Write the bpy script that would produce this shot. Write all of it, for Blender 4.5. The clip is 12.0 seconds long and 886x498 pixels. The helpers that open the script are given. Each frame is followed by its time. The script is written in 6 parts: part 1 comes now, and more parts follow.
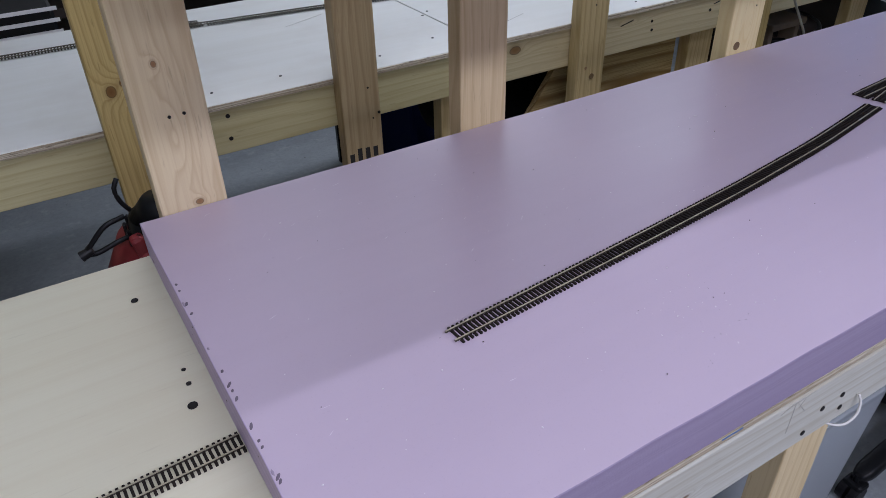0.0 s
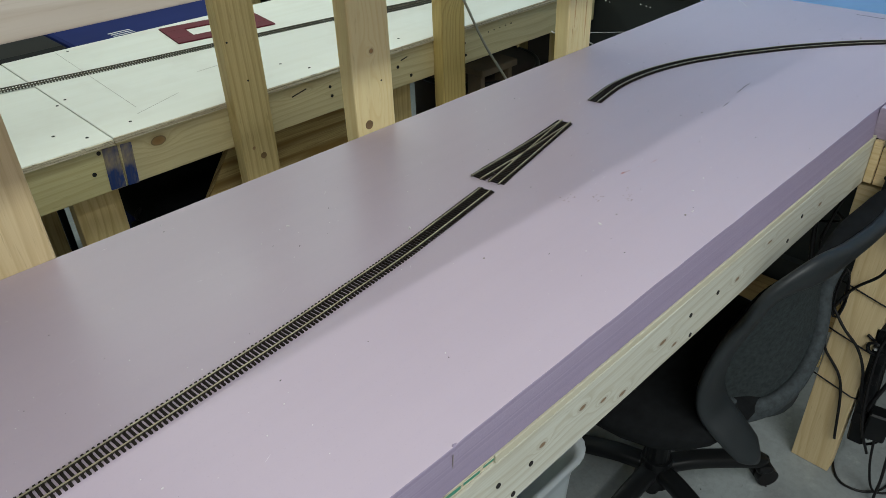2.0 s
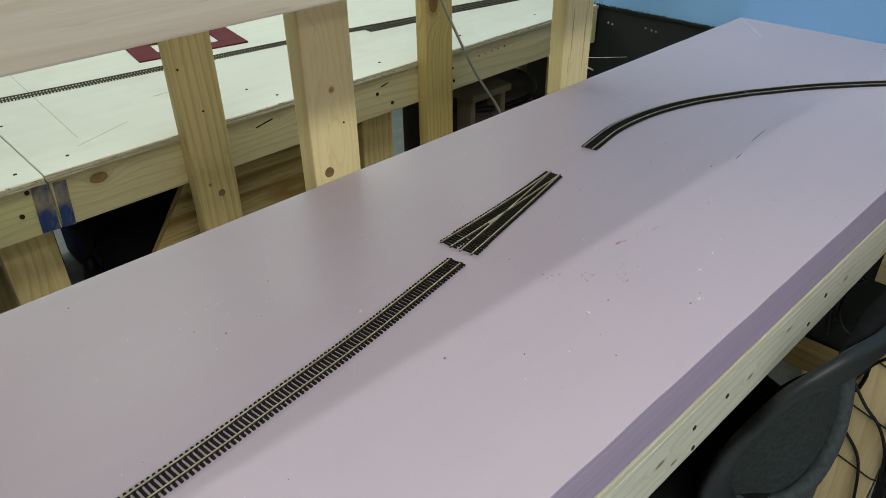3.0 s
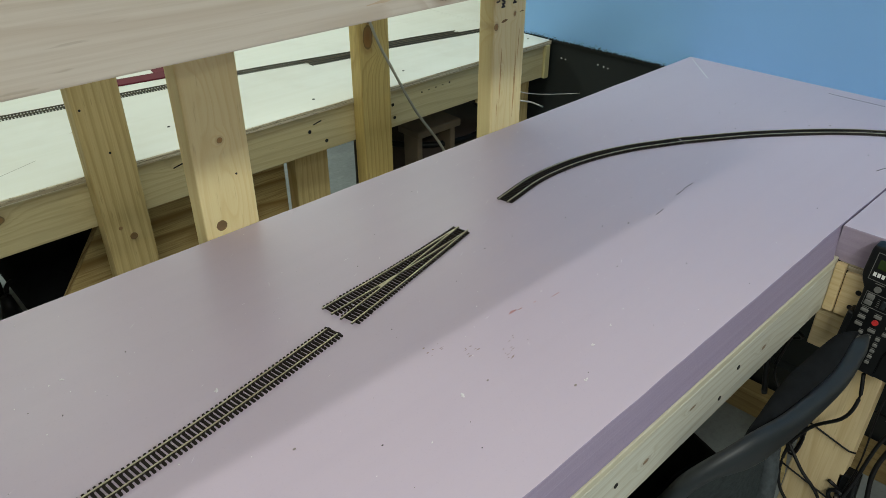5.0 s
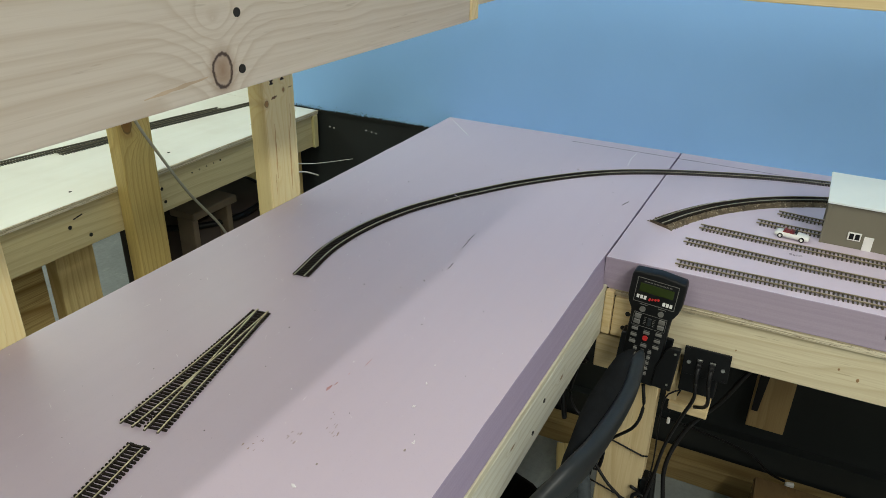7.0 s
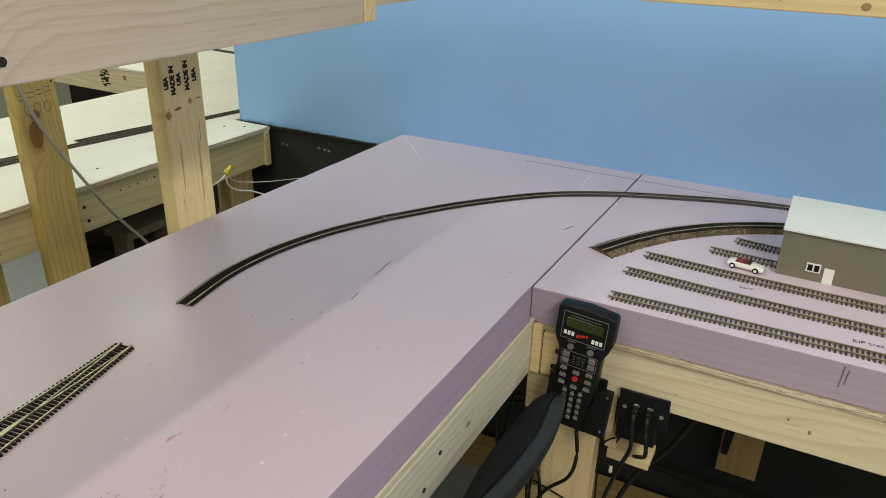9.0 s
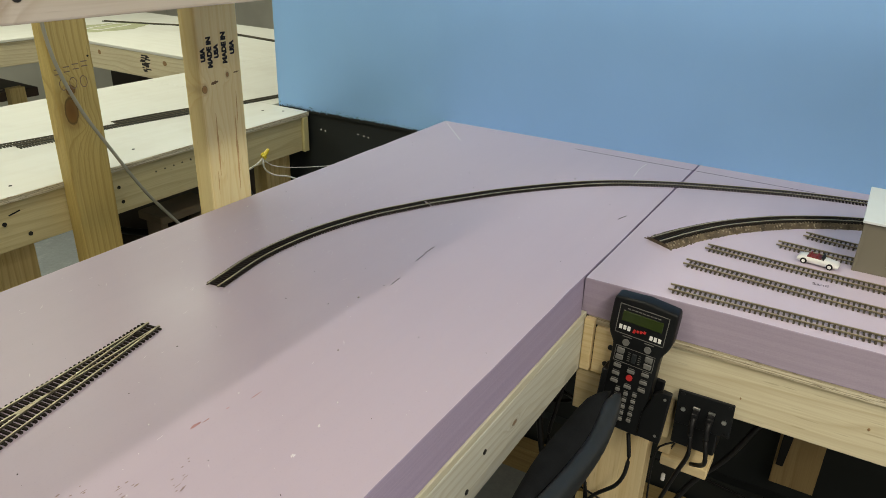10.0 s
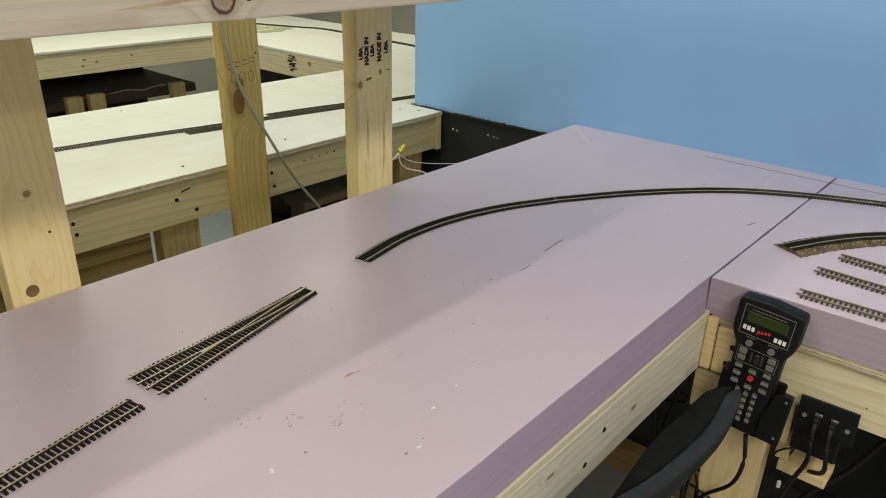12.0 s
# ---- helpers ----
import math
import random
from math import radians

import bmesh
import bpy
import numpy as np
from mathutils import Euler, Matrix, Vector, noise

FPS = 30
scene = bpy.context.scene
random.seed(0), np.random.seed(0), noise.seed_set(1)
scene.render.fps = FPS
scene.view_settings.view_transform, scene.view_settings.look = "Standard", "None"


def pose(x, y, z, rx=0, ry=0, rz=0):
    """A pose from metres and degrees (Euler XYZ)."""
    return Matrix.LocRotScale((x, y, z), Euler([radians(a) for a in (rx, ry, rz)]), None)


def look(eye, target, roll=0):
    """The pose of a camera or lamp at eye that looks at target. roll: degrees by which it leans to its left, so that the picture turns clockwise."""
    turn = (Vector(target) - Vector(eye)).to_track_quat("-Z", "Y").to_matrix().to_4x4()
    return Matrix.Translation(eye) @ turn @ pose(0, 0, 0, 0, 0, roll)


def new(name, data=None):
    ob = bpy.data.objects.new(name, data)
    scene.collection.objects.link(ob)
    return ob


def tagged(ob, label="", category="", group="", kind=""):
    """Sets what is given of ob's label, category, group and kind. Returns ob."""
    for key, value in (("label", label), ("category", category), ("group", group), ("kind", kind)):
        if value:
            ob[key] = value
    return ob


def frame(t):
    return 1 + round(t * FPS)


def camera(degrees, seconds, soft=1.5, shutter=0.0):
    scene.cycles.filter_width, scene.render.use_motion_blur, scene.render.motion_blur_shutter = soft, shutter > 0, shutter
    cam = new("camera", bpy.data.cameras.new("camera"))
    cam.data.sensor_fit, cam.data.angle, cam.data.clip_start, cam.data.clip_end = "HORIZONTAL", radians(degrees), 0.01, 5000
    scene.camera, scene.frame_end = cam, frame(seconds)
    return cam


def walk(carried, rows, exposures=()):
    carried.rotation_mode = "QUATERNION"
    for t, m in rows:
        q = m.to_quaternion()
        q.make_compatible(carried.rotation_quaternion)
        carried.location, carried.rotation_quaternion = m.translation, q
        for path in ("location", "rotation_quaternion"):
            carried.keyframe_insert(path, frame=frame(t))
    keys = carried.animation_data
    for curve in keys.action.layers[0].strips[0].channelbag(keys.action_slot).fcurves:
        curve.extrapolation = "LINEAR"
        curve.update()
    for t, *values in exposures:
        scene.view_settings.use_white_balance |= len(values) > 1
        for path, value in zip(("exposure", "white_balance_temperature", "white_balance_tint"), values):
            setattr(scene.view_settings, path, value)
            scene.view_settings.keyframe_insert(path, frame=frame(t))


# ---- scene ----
cam = camera(63.2, 12.0, 0.6)
PATH = [
    (0, (0.017, 0.006, 1.43), (0.851, 1.433, 0.303), -1.6),
    (0.5, (0.127, 0.084, 1.444), (1.312, 1.239, 0.321), -0.8),
    (1, (0.243, 0.07, 1.438), (1.545, 1.102, 0.325), -1.5),
    (1.5, (0.383, -0.007, 1.452), (1.623, 1.114, 0.354), -1.9),
    (2, (0.494, -0.06, 1.459), (1.644, 1.164, 0.373), -2.2),
    (2.5, (0.582, -0.005, 1.464), (1.724, 1.234, 0.385), -1.9),
    (3, (0.669, 0.046, 1.453), (1.82, 1.276, 0.374), -0.9),
    (3.2, (0.705, 0.044, 1.452), (1.858, 1.269, 0.37), 0.4),
    (4.8, (0.839, 0.0, 1.466), (1.924, 1.304, 0.405), -0.4),
    (5, (0.834, 0.012, 1.471), (2.014, 1.249, 0.433), 0.1),
    (5.5, (0.829, 0.031, 1.471), (2.283, 0.96, 0.459), 1.6),
    (6, (0.818, 0.034, 1.472), (2.383, 0.795, 0.486), 2.2),
    (6.5, (0.814, 0.035, 1.485), (2.412, 0.815, 0.569), 1.9),
    (8.3, (0.898, -0.013, 1.483), (2.499, 0.824, 0.625), 1.1),
    (8.5, (0.921, -0.03, 1.473), (2.523, 0.81, 0.62), 1.0),
    (9, (0.999, -0.059, 1.444), (2.605, 0.796, 0.615), 1.6),
    (9.5, (1.05, -0.044, 1.404), (2.632, 0.851, 0.569), 1.5),
    (10, (1.04, -0.016, 1.393), (2.6, 0.919, 0.561), 1.8),
    (10.5, (1.042, -0.03, 1.398), (2.583, 0.932, 0.563), 1.8),
    (11, (1.046, -0.054, 1.414), (2.589, 0.912, 0.586), 1.7),
    (11.5, (1.019, -0.044, 1.409), (2.57, 0.93, 0.606), 1.8),
    (12, (0.957, -0.036, 1.395), (2.343, 1.15, 0.574), 1.5),
]
walk(cam, [(t, look(eye, target, roll)) for t, eye, target, roll in PATH],
     [(0, -0.42, 5400, 29), (0.5, -0.25, 5500, 21), (1.0, -0.24, 5750, 15), (1.5, -0.23, 5900, 8), (2.0, -0.23, 6050, 6), (3.0, -0.20, 6300, 4), (5.0, -0.18, 6300, 3), (6.5, -0.04, 6450, 3), (8.5, -0.02, 7050, 9), (12.0, -0.03, 7250, 9)])

# ---- light ----
scene.view_settings.exposure = 0.0
world = bpy.data.worlds.new("world")
scene.world = world
world.use_nodes = True
world.node_tree.nodes["Background"].inputs[0].default_value = (0.9, 0.95, 1.0, 1)
world.node_tree.nodes["Background"].inputs[1].default_value = 0.006


def tube_light(x, y, z, length, width, watts, colour, along="x"):
    lamp = bpy.data.lights.new("tube_light", "AREA")
    lamp.shape, lamp.size, lamp.size_y, lamp.energy, lamp.color = "RECTANGLE", length, width, watts, colour
    ob = new("tube_light", lamp)
    ob.matrix_basis = pose(x, y, z, 0, 0, 0 if along == "x" else 90)
    return ob


COOL = (0.96, 1.0, 0.88)
WARM = (1.0, 0.97, 0.90)
tube_light(0.65, 0.49, 2.30, 2.2, 0.04, 5.8, WARM)
tube_light(0.35, -1.00, 2.36, 2.4, 0.25, 50, WARM)
tube_light(0.20, -2.45, 2.36, 2.4, 0.25, 34, WARM)
tube_light(1.30, 0.99, 2.36, 3.2, 0.12, 20, COOL)
tube_light(2.20, 2.85, 2.36, 3.0, 0.25, 42, COOL)

# ---- materials ----


class Nodes:
    """A short hand for building a node material."""

    def __init__(self, name, rough=0.6, metal=0.0, spec=0.5):
        self.mat = bpy.data.materials.new(name)
        self.mat.use_nodes = True
        self.tree = self.mat.node_tree
        self.bsdf = self.tree.nodes["Principled BSDF"]
        self.bsdf.inputs["Roughness"].default_value = rough
        self.bsdf.inputs["Metallic"].default_value = metal
        self.bsdf.inputs["Specular IOR Level"].default_value = spec

    def add(self, kind, **sets):
        n = self.tree.nodes.new(kind)
        for key, value in sets.items():
            setattr(n, key, value)
        return n

    def link(self, a, b):
        self.tree.links.new(a, b)

    def coords(self, scale=(1, 1, 1), shift=None, world=False):
        m = self.add("ShaderNodeMapping")
        m.inputs["Scale"].default_value = scale
        if world:
            g = self.add("ShaderNodeNewGeometry")
            self.link(g.outputs["Position"], m.inputs["Vector"])
        else:
            t = self.add("ShaderNodeTexCoord")
            self.link(t.outputs["Object"], m.inputs["Vector"])
        if shift:
            info = self.add("ShaderNodeObjectInfo")
            mul = self.add("ShaderNodeVectorMath", operation="SCALE")
            mul.inputs[0].default_value = shift
            self.link(info.outputs["Random"], mul.inputs["Scale"])
            self.link(mul.outputs[0], m.inputs["Location"])
        return m.outputs[0]

    def noise(self, vec, scale, detail=3, rough=0.55, distortion=0.0):
        n = self.add("ShaderNodeTexNoise")
        n.inputs["Scale"].default_value = scale
        n.inputs["Detail"].default_value = detail
        n.inputs["Roughness"].default_value = rough
        n.inputs["Distortion"].default_value = distortion
        self.link(vec, n.inputs["Vector"])
        return n.outputs["Fac"]

    def ramp(self, fac, *stops):
        r = self.add("ShaderNodeValToRGB")
        while len(r.color_ramp.elements) < len(stops):
            r.color_ramp.elements.new(0.5)
        for e, (p, c) in zip(r.color_ramp.elements, stops):
            e.position = p
            e.color = (*c, 1) if len(c) == 3 else c
        self.link(fac, r.inputs[0])
        return r.outputs[0]

    def mix(self, fac, a, b, blend="MIX"):
        m = self.add("ShaderNodeMix", data_type="RGBA", blend_type=blend)
        for socket, v in ((m.inputs[0], fac), (m.inputs[6], a), (m.inputs[7], b)):
            if isinstance(v, (int, float)):
                socket.default_value = v
            elif isinstance(v, tuple):
                socket.default_value = (*v, 1)
            else:
                self.link(v, socket)
        return m.outputs[2]

    def bump(self, height, strength=0.2, distance=0.002):
        b = self.add("ShaderNodeBump")
        b.inputs["Strength"].default_value = strength
        b.inputs["Distance"].default_value = distance
        self.link(height, b.inputs["Height"])
        self.link(b.outputs[0], self.bsdf.inputs["Normal"])

    def colour(self, c):
        if isinstance(c, tuple):
            self.bsdf.inputs["Base Color"].default_value = (*c, 1)
        else:
            self.link(c, self.bsdf.inputs["Base Color"])
        return self

    def rough(self, r):
        self.link(r, self.bsdf.inputs["Roughness"])


def grey(v):
    return (v, v, v)


def wood(name, light, dark, rings=5.0, contrast=1.0, rough=0.6, tint=0.2, knots=1.0, centres=()):
    """Sawn softwood: growth rings cut along the length (local x) and bent round small knots, fine streaks, board to board tint."""
    n = Nodes(name, rough)
    cell = n.add("ShaderNodeTexVoronoi", feature="F1")
    cell.inputs["Scale"].default_value = 1.0
    cell.inputs["Randomness"].default_value = 0.9
    n.link(n.coords((3.2, 9, 9), shift=(13, 7, 11)), cell.inputs["Vector"])
    near = cell.outputs["Distance"]
    bulge = n.ramp(near, (0.0, grey(1.0)), (0.12, grey(0.8)), (0.42, grey(0.0)))
    v = n.coords((0.16, 1, 1), shift=(3.0, 0.05, 0.09))
    warp = n.noise(n.coords((1.1, 9, 9), shift=(5, 2, 4)), 1.0, 2, 0.5)
    add = n.add("ShaderNodeVectorMath", operation="MULTIPLY_ADD")
    n.link(warp, add.inputs[0])
    add.inputs[1].default_value = (0.0, 0.055, 0.055)
    n.link(v, add.inputs[2])
    bend = n.add("ShaderNodeVectorMath", operation="MULTIPLY_ADD")
    n.link(bulge, bend.inputs[0])
    bend.inputs[1].default_value = (0.0, 0.016 * knots, 0.016 * knots)
    n.link(add.outputs[0], bend.inputs[2])
    bent = bend.outputs[0]
    eyes = []
    ragged = n.noise(n.coords(), 110.0, 4, 0.65)
    for (cx, cy, cz), (sx, sy, sz), style in centres:
        put = n.add("ShaderNodeMapping", vector_type="TEXTURE")
        put.inputs["Location"].default_value = (cx, cy, cz)
        put.inputs["Scale"].default_value = (sx, sy, sz)
        n.link(n.coords(), put.inputs["Vector"])
        far_off = n.add("ShaderNodeVectorMath", operation="LENGTH")
        n.link(put.outputs[0], far_off.inputs[0])
        rag = n.add("ShaderNodeMath", operation="MULTIPLY_ADD")
        n.link(ragged, rag.inputs[0])
        rag.inputs[1].default_value = 0.46 if style == "bark" else 0.30
        n.link(far_off.outputs["Value"], rag.inputs[2])
        push = n.ramp(far_off.outputs["Value"], (0.0, grey(1.0)), (0.16, grey(0.72)), (0.34, grey(0.36)), (0.6, grey(0.12)), (0.95, grey(0.0)))
        scaled = n.add("ShaderNodeMath", operation="DIVIDE")
        n.link(far_off.outputs["Value"], scaled.inputs[0])
        scaled.inputs[1].default_value = 6.0
        n.link(scaled.outputs[0], push.node.inputs[0])
        more = n.add("ShaderNodeVectorMath", operation="MULTIPLY_ADD")
        n.link(push, more.inputs[0])
        more.inputs[1].default_value = (0.0, 0.030, 0.030)
        n.link(bent, more.inputs[2])
        bent = more.outputs[0]
        third = n.add("ShaderNodeMath", operation="DIVIDE")
        n.link(rag.outputs[0], third.inputs[0])
        third.inputs[1].default_value = 3.0
        eyes.append((third.outputs[0], style))
    w = n.add("ShaderNodeTexWave", wave_type="RINGS", rings_direction="X", wave_profile="SAW")
    w.inputs["Scale"].default_value = rings * 7.0
    w.inputs["Distortion"].default_value = 1.2
    w.inputs["Detail"].default_value = 2.0
    w.inputs["Detail Scale"].default_value = 1.0
    n.link(bent, w.inputs["Vector"])
    ring = n.ramp(w.outputs["Fac"], (0.0, grey(0.0)), (0.55, grey(0.12)), (0.88, grey(0.85)), (1.0, grey(0.1)))
    fine = n.noise(n.coords((7, 300, 300), shift=(9, 3, 5)), 1.0, 3, 0.65)
    flecks = n.noise(n.coords((22, 260, 260), shift=(2, 8, 5)), 1.0, 2, 0.5)
    patch = n.noise(n.coords((1.4, 8, 8), shift=(7, 2, 9)), 1.0, 3)
    half = tuple(0.55 * a + 0.45 * b for a, b in zip(light, dark))
    body = n.mix(n.ramp(patch, (0.35, grey(0.0)), (0.75, grey(0.6))), light, half)
    amount = n.add("ShaderNodeMath", operation="MULTIPLY")
    n.link(ring, amount.inputs[0])
    amount.inputs[1].default_value = 0.95 * contrast
    body = n.mix(amount.outputs[0], body, dark)
    body = n.mix(n.ramp(fine, (0.42, grey(0.0)), (0.8, grey(0.85 * contrast))), body, dark)
    body = n.mix(n.ramp(flecks, (0.66, grey(0.0)), (0.74, grey(0.6 * contrast))), body, tuple(c * 0.75 for c in dark))
    if knots:
        body = n.mix(n.ramp(near, (0.060, grey(0.9 * knots)), (0.088, grey(0.0))), body, tuple(c * 0.55 for c in dark))
        body = n.mix(n.ramp(near, (0.09, grey(0.5 * knots)), (0.2, grey(0.0))), body, dark)
    for d, style in eyes:
        if style == "bark":
            body = n.mix(n.ramp(d, (0.10, grey(0.95)), (0.30, grey(0.65)), (0.40, grey(0.5)), (0.62, grey(0.0))), body, tuple(c * f for c, f in zip(dark, (0.62, 0.50, 0.42))))
            body = n.mix(n.ramp(d, (0.315, grey(0.0)), (0.355, grey(0.95)), (0.385, grey(0.95)), (0.415, grey(0.0))), body, (0.035, 0.016, 0.010))
        elif style == "brown":
            body = n.mix(n.ramp(d, (0.10, grey(1.0)), (0.38, grey(0.9)), (0.43, grey(0.3)), (0.75, grey(0.0))), body, tuple(c * f for c, f in zip(dark, (0.50, 0.34, 0.24))))
            body = n.mix(n.ramp(d, (0.33, grey(0.0)), (0.38, grey(0.85)), (0.425, grey(0.0))), body, tuple(c * 0.30 for c in dark))
    info = n.add("ShaderNodeObjectInfo")
    warm = n.mix(info.outputs["Random"], (1.0, 0.985, 0.96), (0.90, 0.86, 0.79))
    body = n.mix(min(1.0, tint * 4), body, warm, "MULTIPLY")
    n.colour(body)
    n.bump(n.mix(0.6, ring, fine), 0.14, 0.0006)
    return n.mat


PINE = wood("pine_pale", (0.80, 0.68, 0.42), (0.60, 0.46, 0.23), 2.8, 0.7, knots=0.6)
PINE_CREAM = wood("pine_cream", (0.75, 0.61, 0.36), (0.56, 0.40, 0.18), 3.2, 0.65, tint=0.05, knots=0.7)
# sill pine, its colour darkened to hold the shade under the wing
PINE_SHADED = wood("shaded_pine_sill", (0.36, 0.27, 0.12), (0.21, 0.135, 0.05), 3.0, 0.9)
PINE_WING = wood("pine_wing_rail", (0.70, 0.64, 0.46), (0.52, 0.43, 0.26), 3.4, 0.8, tint=0.02, knots=0.5)
PINE_YELLOW = wood("pine_yellow", (0.64, 0.525, 0.27), (0.42, 0.31, 0.12), 2.6, 0.85)
PINE_WHITE = wood("pine_whitewashed", (0.61, 0.545, 0.465), (0.44, 0.36, 0.275), 2.2, 0.6, tint=0.05, knots=0.5)
PINE_RAIL = wood("pine_front_rail", (0.60, 0.585, 0.46), (0.47, 0.43, 0.31), 3.0, 0.5, tint=0.05, knots=0.8)
PINE_TAN = wood("brown_pine_offcut", (0.42, 0.30, 0.14), (0.29, 0.185, 0.075), 3.0, 0.7, tint=0.02)
PINE_BROWN = wood("brown_pine", (0.50, 0.39, 0.21), (0.33, 0.23, 0.105), 3.0, 0.9, tint=0.02)
FIR_PLY = wood("fir_plywood", (0.62, 0.50, 0.235), (0.27, 0.175, 0.055), 1.9, 1.35, knots=0.7)
FASCIA = wood("birch_fascia", (0.64, 0.595, 0.33), (0.47, 0.40, 0.18), 3.0, 0.7, tint=0.1, knots=0.3)
PLY_FACE = wood("plywood_face", (0.75, 0.74, 0.56), (0.66, 0.62, 0.43), 1.2, 0.3, tint=0.02, knots=0)


def plain(name, base, rough=0.6, var=0.15, scale=30.0, bump=0.05, metal=0.0, spec=0.5):
    """A plain surface with uneven tone at two scales."""
    n = Nodes(name, rough, metal, spec)
    big = n.noise(n.coords(), scale * 0.15, 3)
    small = n.noise(n.coords(), scale, 4, 0.6)
    lo = tuple(c * (1 - var) for c in base)
    hi = tuple(min(1, c * (1 + var)) for c in base)
    body = n.mix(n.ramp(big, (0.3, grey(0)), (0.7, grey(1))), lo, hi)
    body = n.mix(n.ramp(small, (0.3, grey(0)), (0.7, grey(0.5))), body, base)
    n.colour(body)
    if bump:
        n.bump(small, bump, 0.001)
    return n.mat


def foam_material():
    n = Nodes("purple_foam", 0.42, 0, 0.5)
    big = n.noise(n.coords(), 3.0, 4, 0.6)
    fine = n.noise(n.coords(), 420.0, 2, 0.6)
    streak = n.noise(n.coords((2.0, 45, 45)), 1.0, 3)
    body = n.mix(big, (0.572, 0.488, 0.592), (0.618, 0.528, 0.635))
    body = n.mix(n.ramp(streak, (0.4, grey(0)), (0.75, grey(0.25))), body, (0.55, 0.468, 0.575))
    body = n.mix(n.ramp(fine, (0.62, grey(0)), (0.8, grey(0.35))), body, (0.46, 0.385, 0.485))
    n.colour(body)
    n.rough(n.ramp(big, (0.3, grey(0.31)), (0.7, grey(0.46))))
    n.bump(n.noise(n.coords(), 140.0, 3), 0.06, 0.0006)
    return n.mat


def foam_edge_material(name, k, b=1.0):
    """A cut foam edge, with faint knife lines and shade put into its colour; k and b lighten it."""
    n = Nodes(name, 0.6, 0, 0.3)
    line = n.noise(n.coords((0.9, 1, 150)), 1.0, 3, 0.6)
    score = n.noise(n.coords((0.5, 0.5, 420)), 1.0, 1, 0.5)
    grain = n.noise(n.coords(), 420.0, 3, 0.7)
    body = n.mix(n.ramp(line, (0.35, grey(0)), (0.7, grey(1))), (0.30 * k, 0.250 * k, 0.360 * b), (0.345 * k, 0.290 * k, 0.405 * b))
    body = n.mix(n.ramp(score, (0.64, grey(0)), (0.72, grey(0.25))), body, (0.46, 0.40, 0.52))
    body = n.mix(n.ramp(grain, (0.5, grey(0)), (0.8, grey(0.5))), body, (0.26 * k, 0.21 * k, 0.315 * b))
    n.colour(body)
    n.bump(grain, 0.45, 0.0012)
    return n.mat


# the long board's edge has its shade in the colour; the wing edge is paler
FOAM, FOAM_EDGE, FOAM_EDGE_PALE = foam_material(), foam_edge_material("purple_foam_edge_shaded", 1.0), foam_edge_material("pale_foam_cut_edge", 1.2, 1.08)

# much paler copy: the light falling on the end face is put into its colour
FOAM_END_LIT = foam_edge_material("lit_foam_end", 1.8, 1.75)


def ply_edge_material():
    n = Nodes("plywood_edge", 0.7)
    plies = n.noise(n.coords((2.5, 2.5, 330)), 1.0, 2, 0.5)
    voids = n.noise(n.coords((38, 38, 700)), 1.0, 3, 0.65)
    body = n.mix(n.ramp(plies, (0.42, grey(0)), (0.58, grey(1))), (0.40, 0.335, 0.225), (0.66, 0.60, 0.45))
    body = n.mix(n.ramp(voids, (0.54, grey(0)), (0.64, grey(0.85))), body, (0.15, 0.115, 0.07))
    n.colour(body)
    return n.mat


PLY_EDGE = ply_edge_material()


def painted_top():
    """White-primed plywood with faint grain and smudges."""
    n = Nodes("white_primed_plywood", 0.5)
    grain = n.noise(n.coords((1.5, 30, 30)), 1.0, 4, 0.6)
    smudge = n.noise(n.coords(), 5.0, 4, 0.6)
    body = n.mix(n.ramp(grain, (0.4, grey(0)), (0.75, grey(0.5))), (0.73, 0.74, 0.69), (0.66, 0.66, 0.585))
    body = n.mix(n.ramp(smudge, (0.50, grey(0)), (0.72, grey(0.6))), body, (0.63, 0.62, 0.56))
    n.colour(body)
    n.bump(grain, 0.05, 0.0005)
    return n.mat


WHITE_TOP = painted_top()


def concrete():
    n = Nodes("concrete_floor", 0.55, 0, 0.4)
    big = n.noise(n.coords(world=True), 1.6, 5, 0.6)
    fine = n.noise(n.coords(world=True), 60.0, 4, 0.7)
    dots = n.noise(n.coords(world=True), 26.0, 2)
    mid = n.noise(n.coords(world=True), 9.0, 5, 0.65)
    body = n.mix(n.ramp(big, (0.3, grey(0)), (0.7, grey(1))), (0.22, 0.245, 0.255), (0.31, 0.335, 0.34))
    body = n.mix(n.ramp(mid, (0.45, grey(0)), (0.75, grey(0.45))), body, (0.18, 0.195, 0.20))
    pale = n.noise(n.coords((1, 1.3, 1), world=True), 14.0, 4, 0.7)
    body = n.mix(n.ramp(pale, (0.55, grey(0)), (0.75, grey(0.6))), body, (0.40, 0.42, 0.42))
    body = n.mix(n.ramp(fine, (0.45, grey(0)), (0.75, grey(0.45))), body, (0.16, 0.17, 0.175))
    body = n.mix(n.ramp(dots, (0.74, grey(0)), (0.77, grey(0.8))), body, (0.07, 0.07, 0.07))
    n.colour(body)
    n.bump(fine, 0.1, 0.001)
    return n.mat


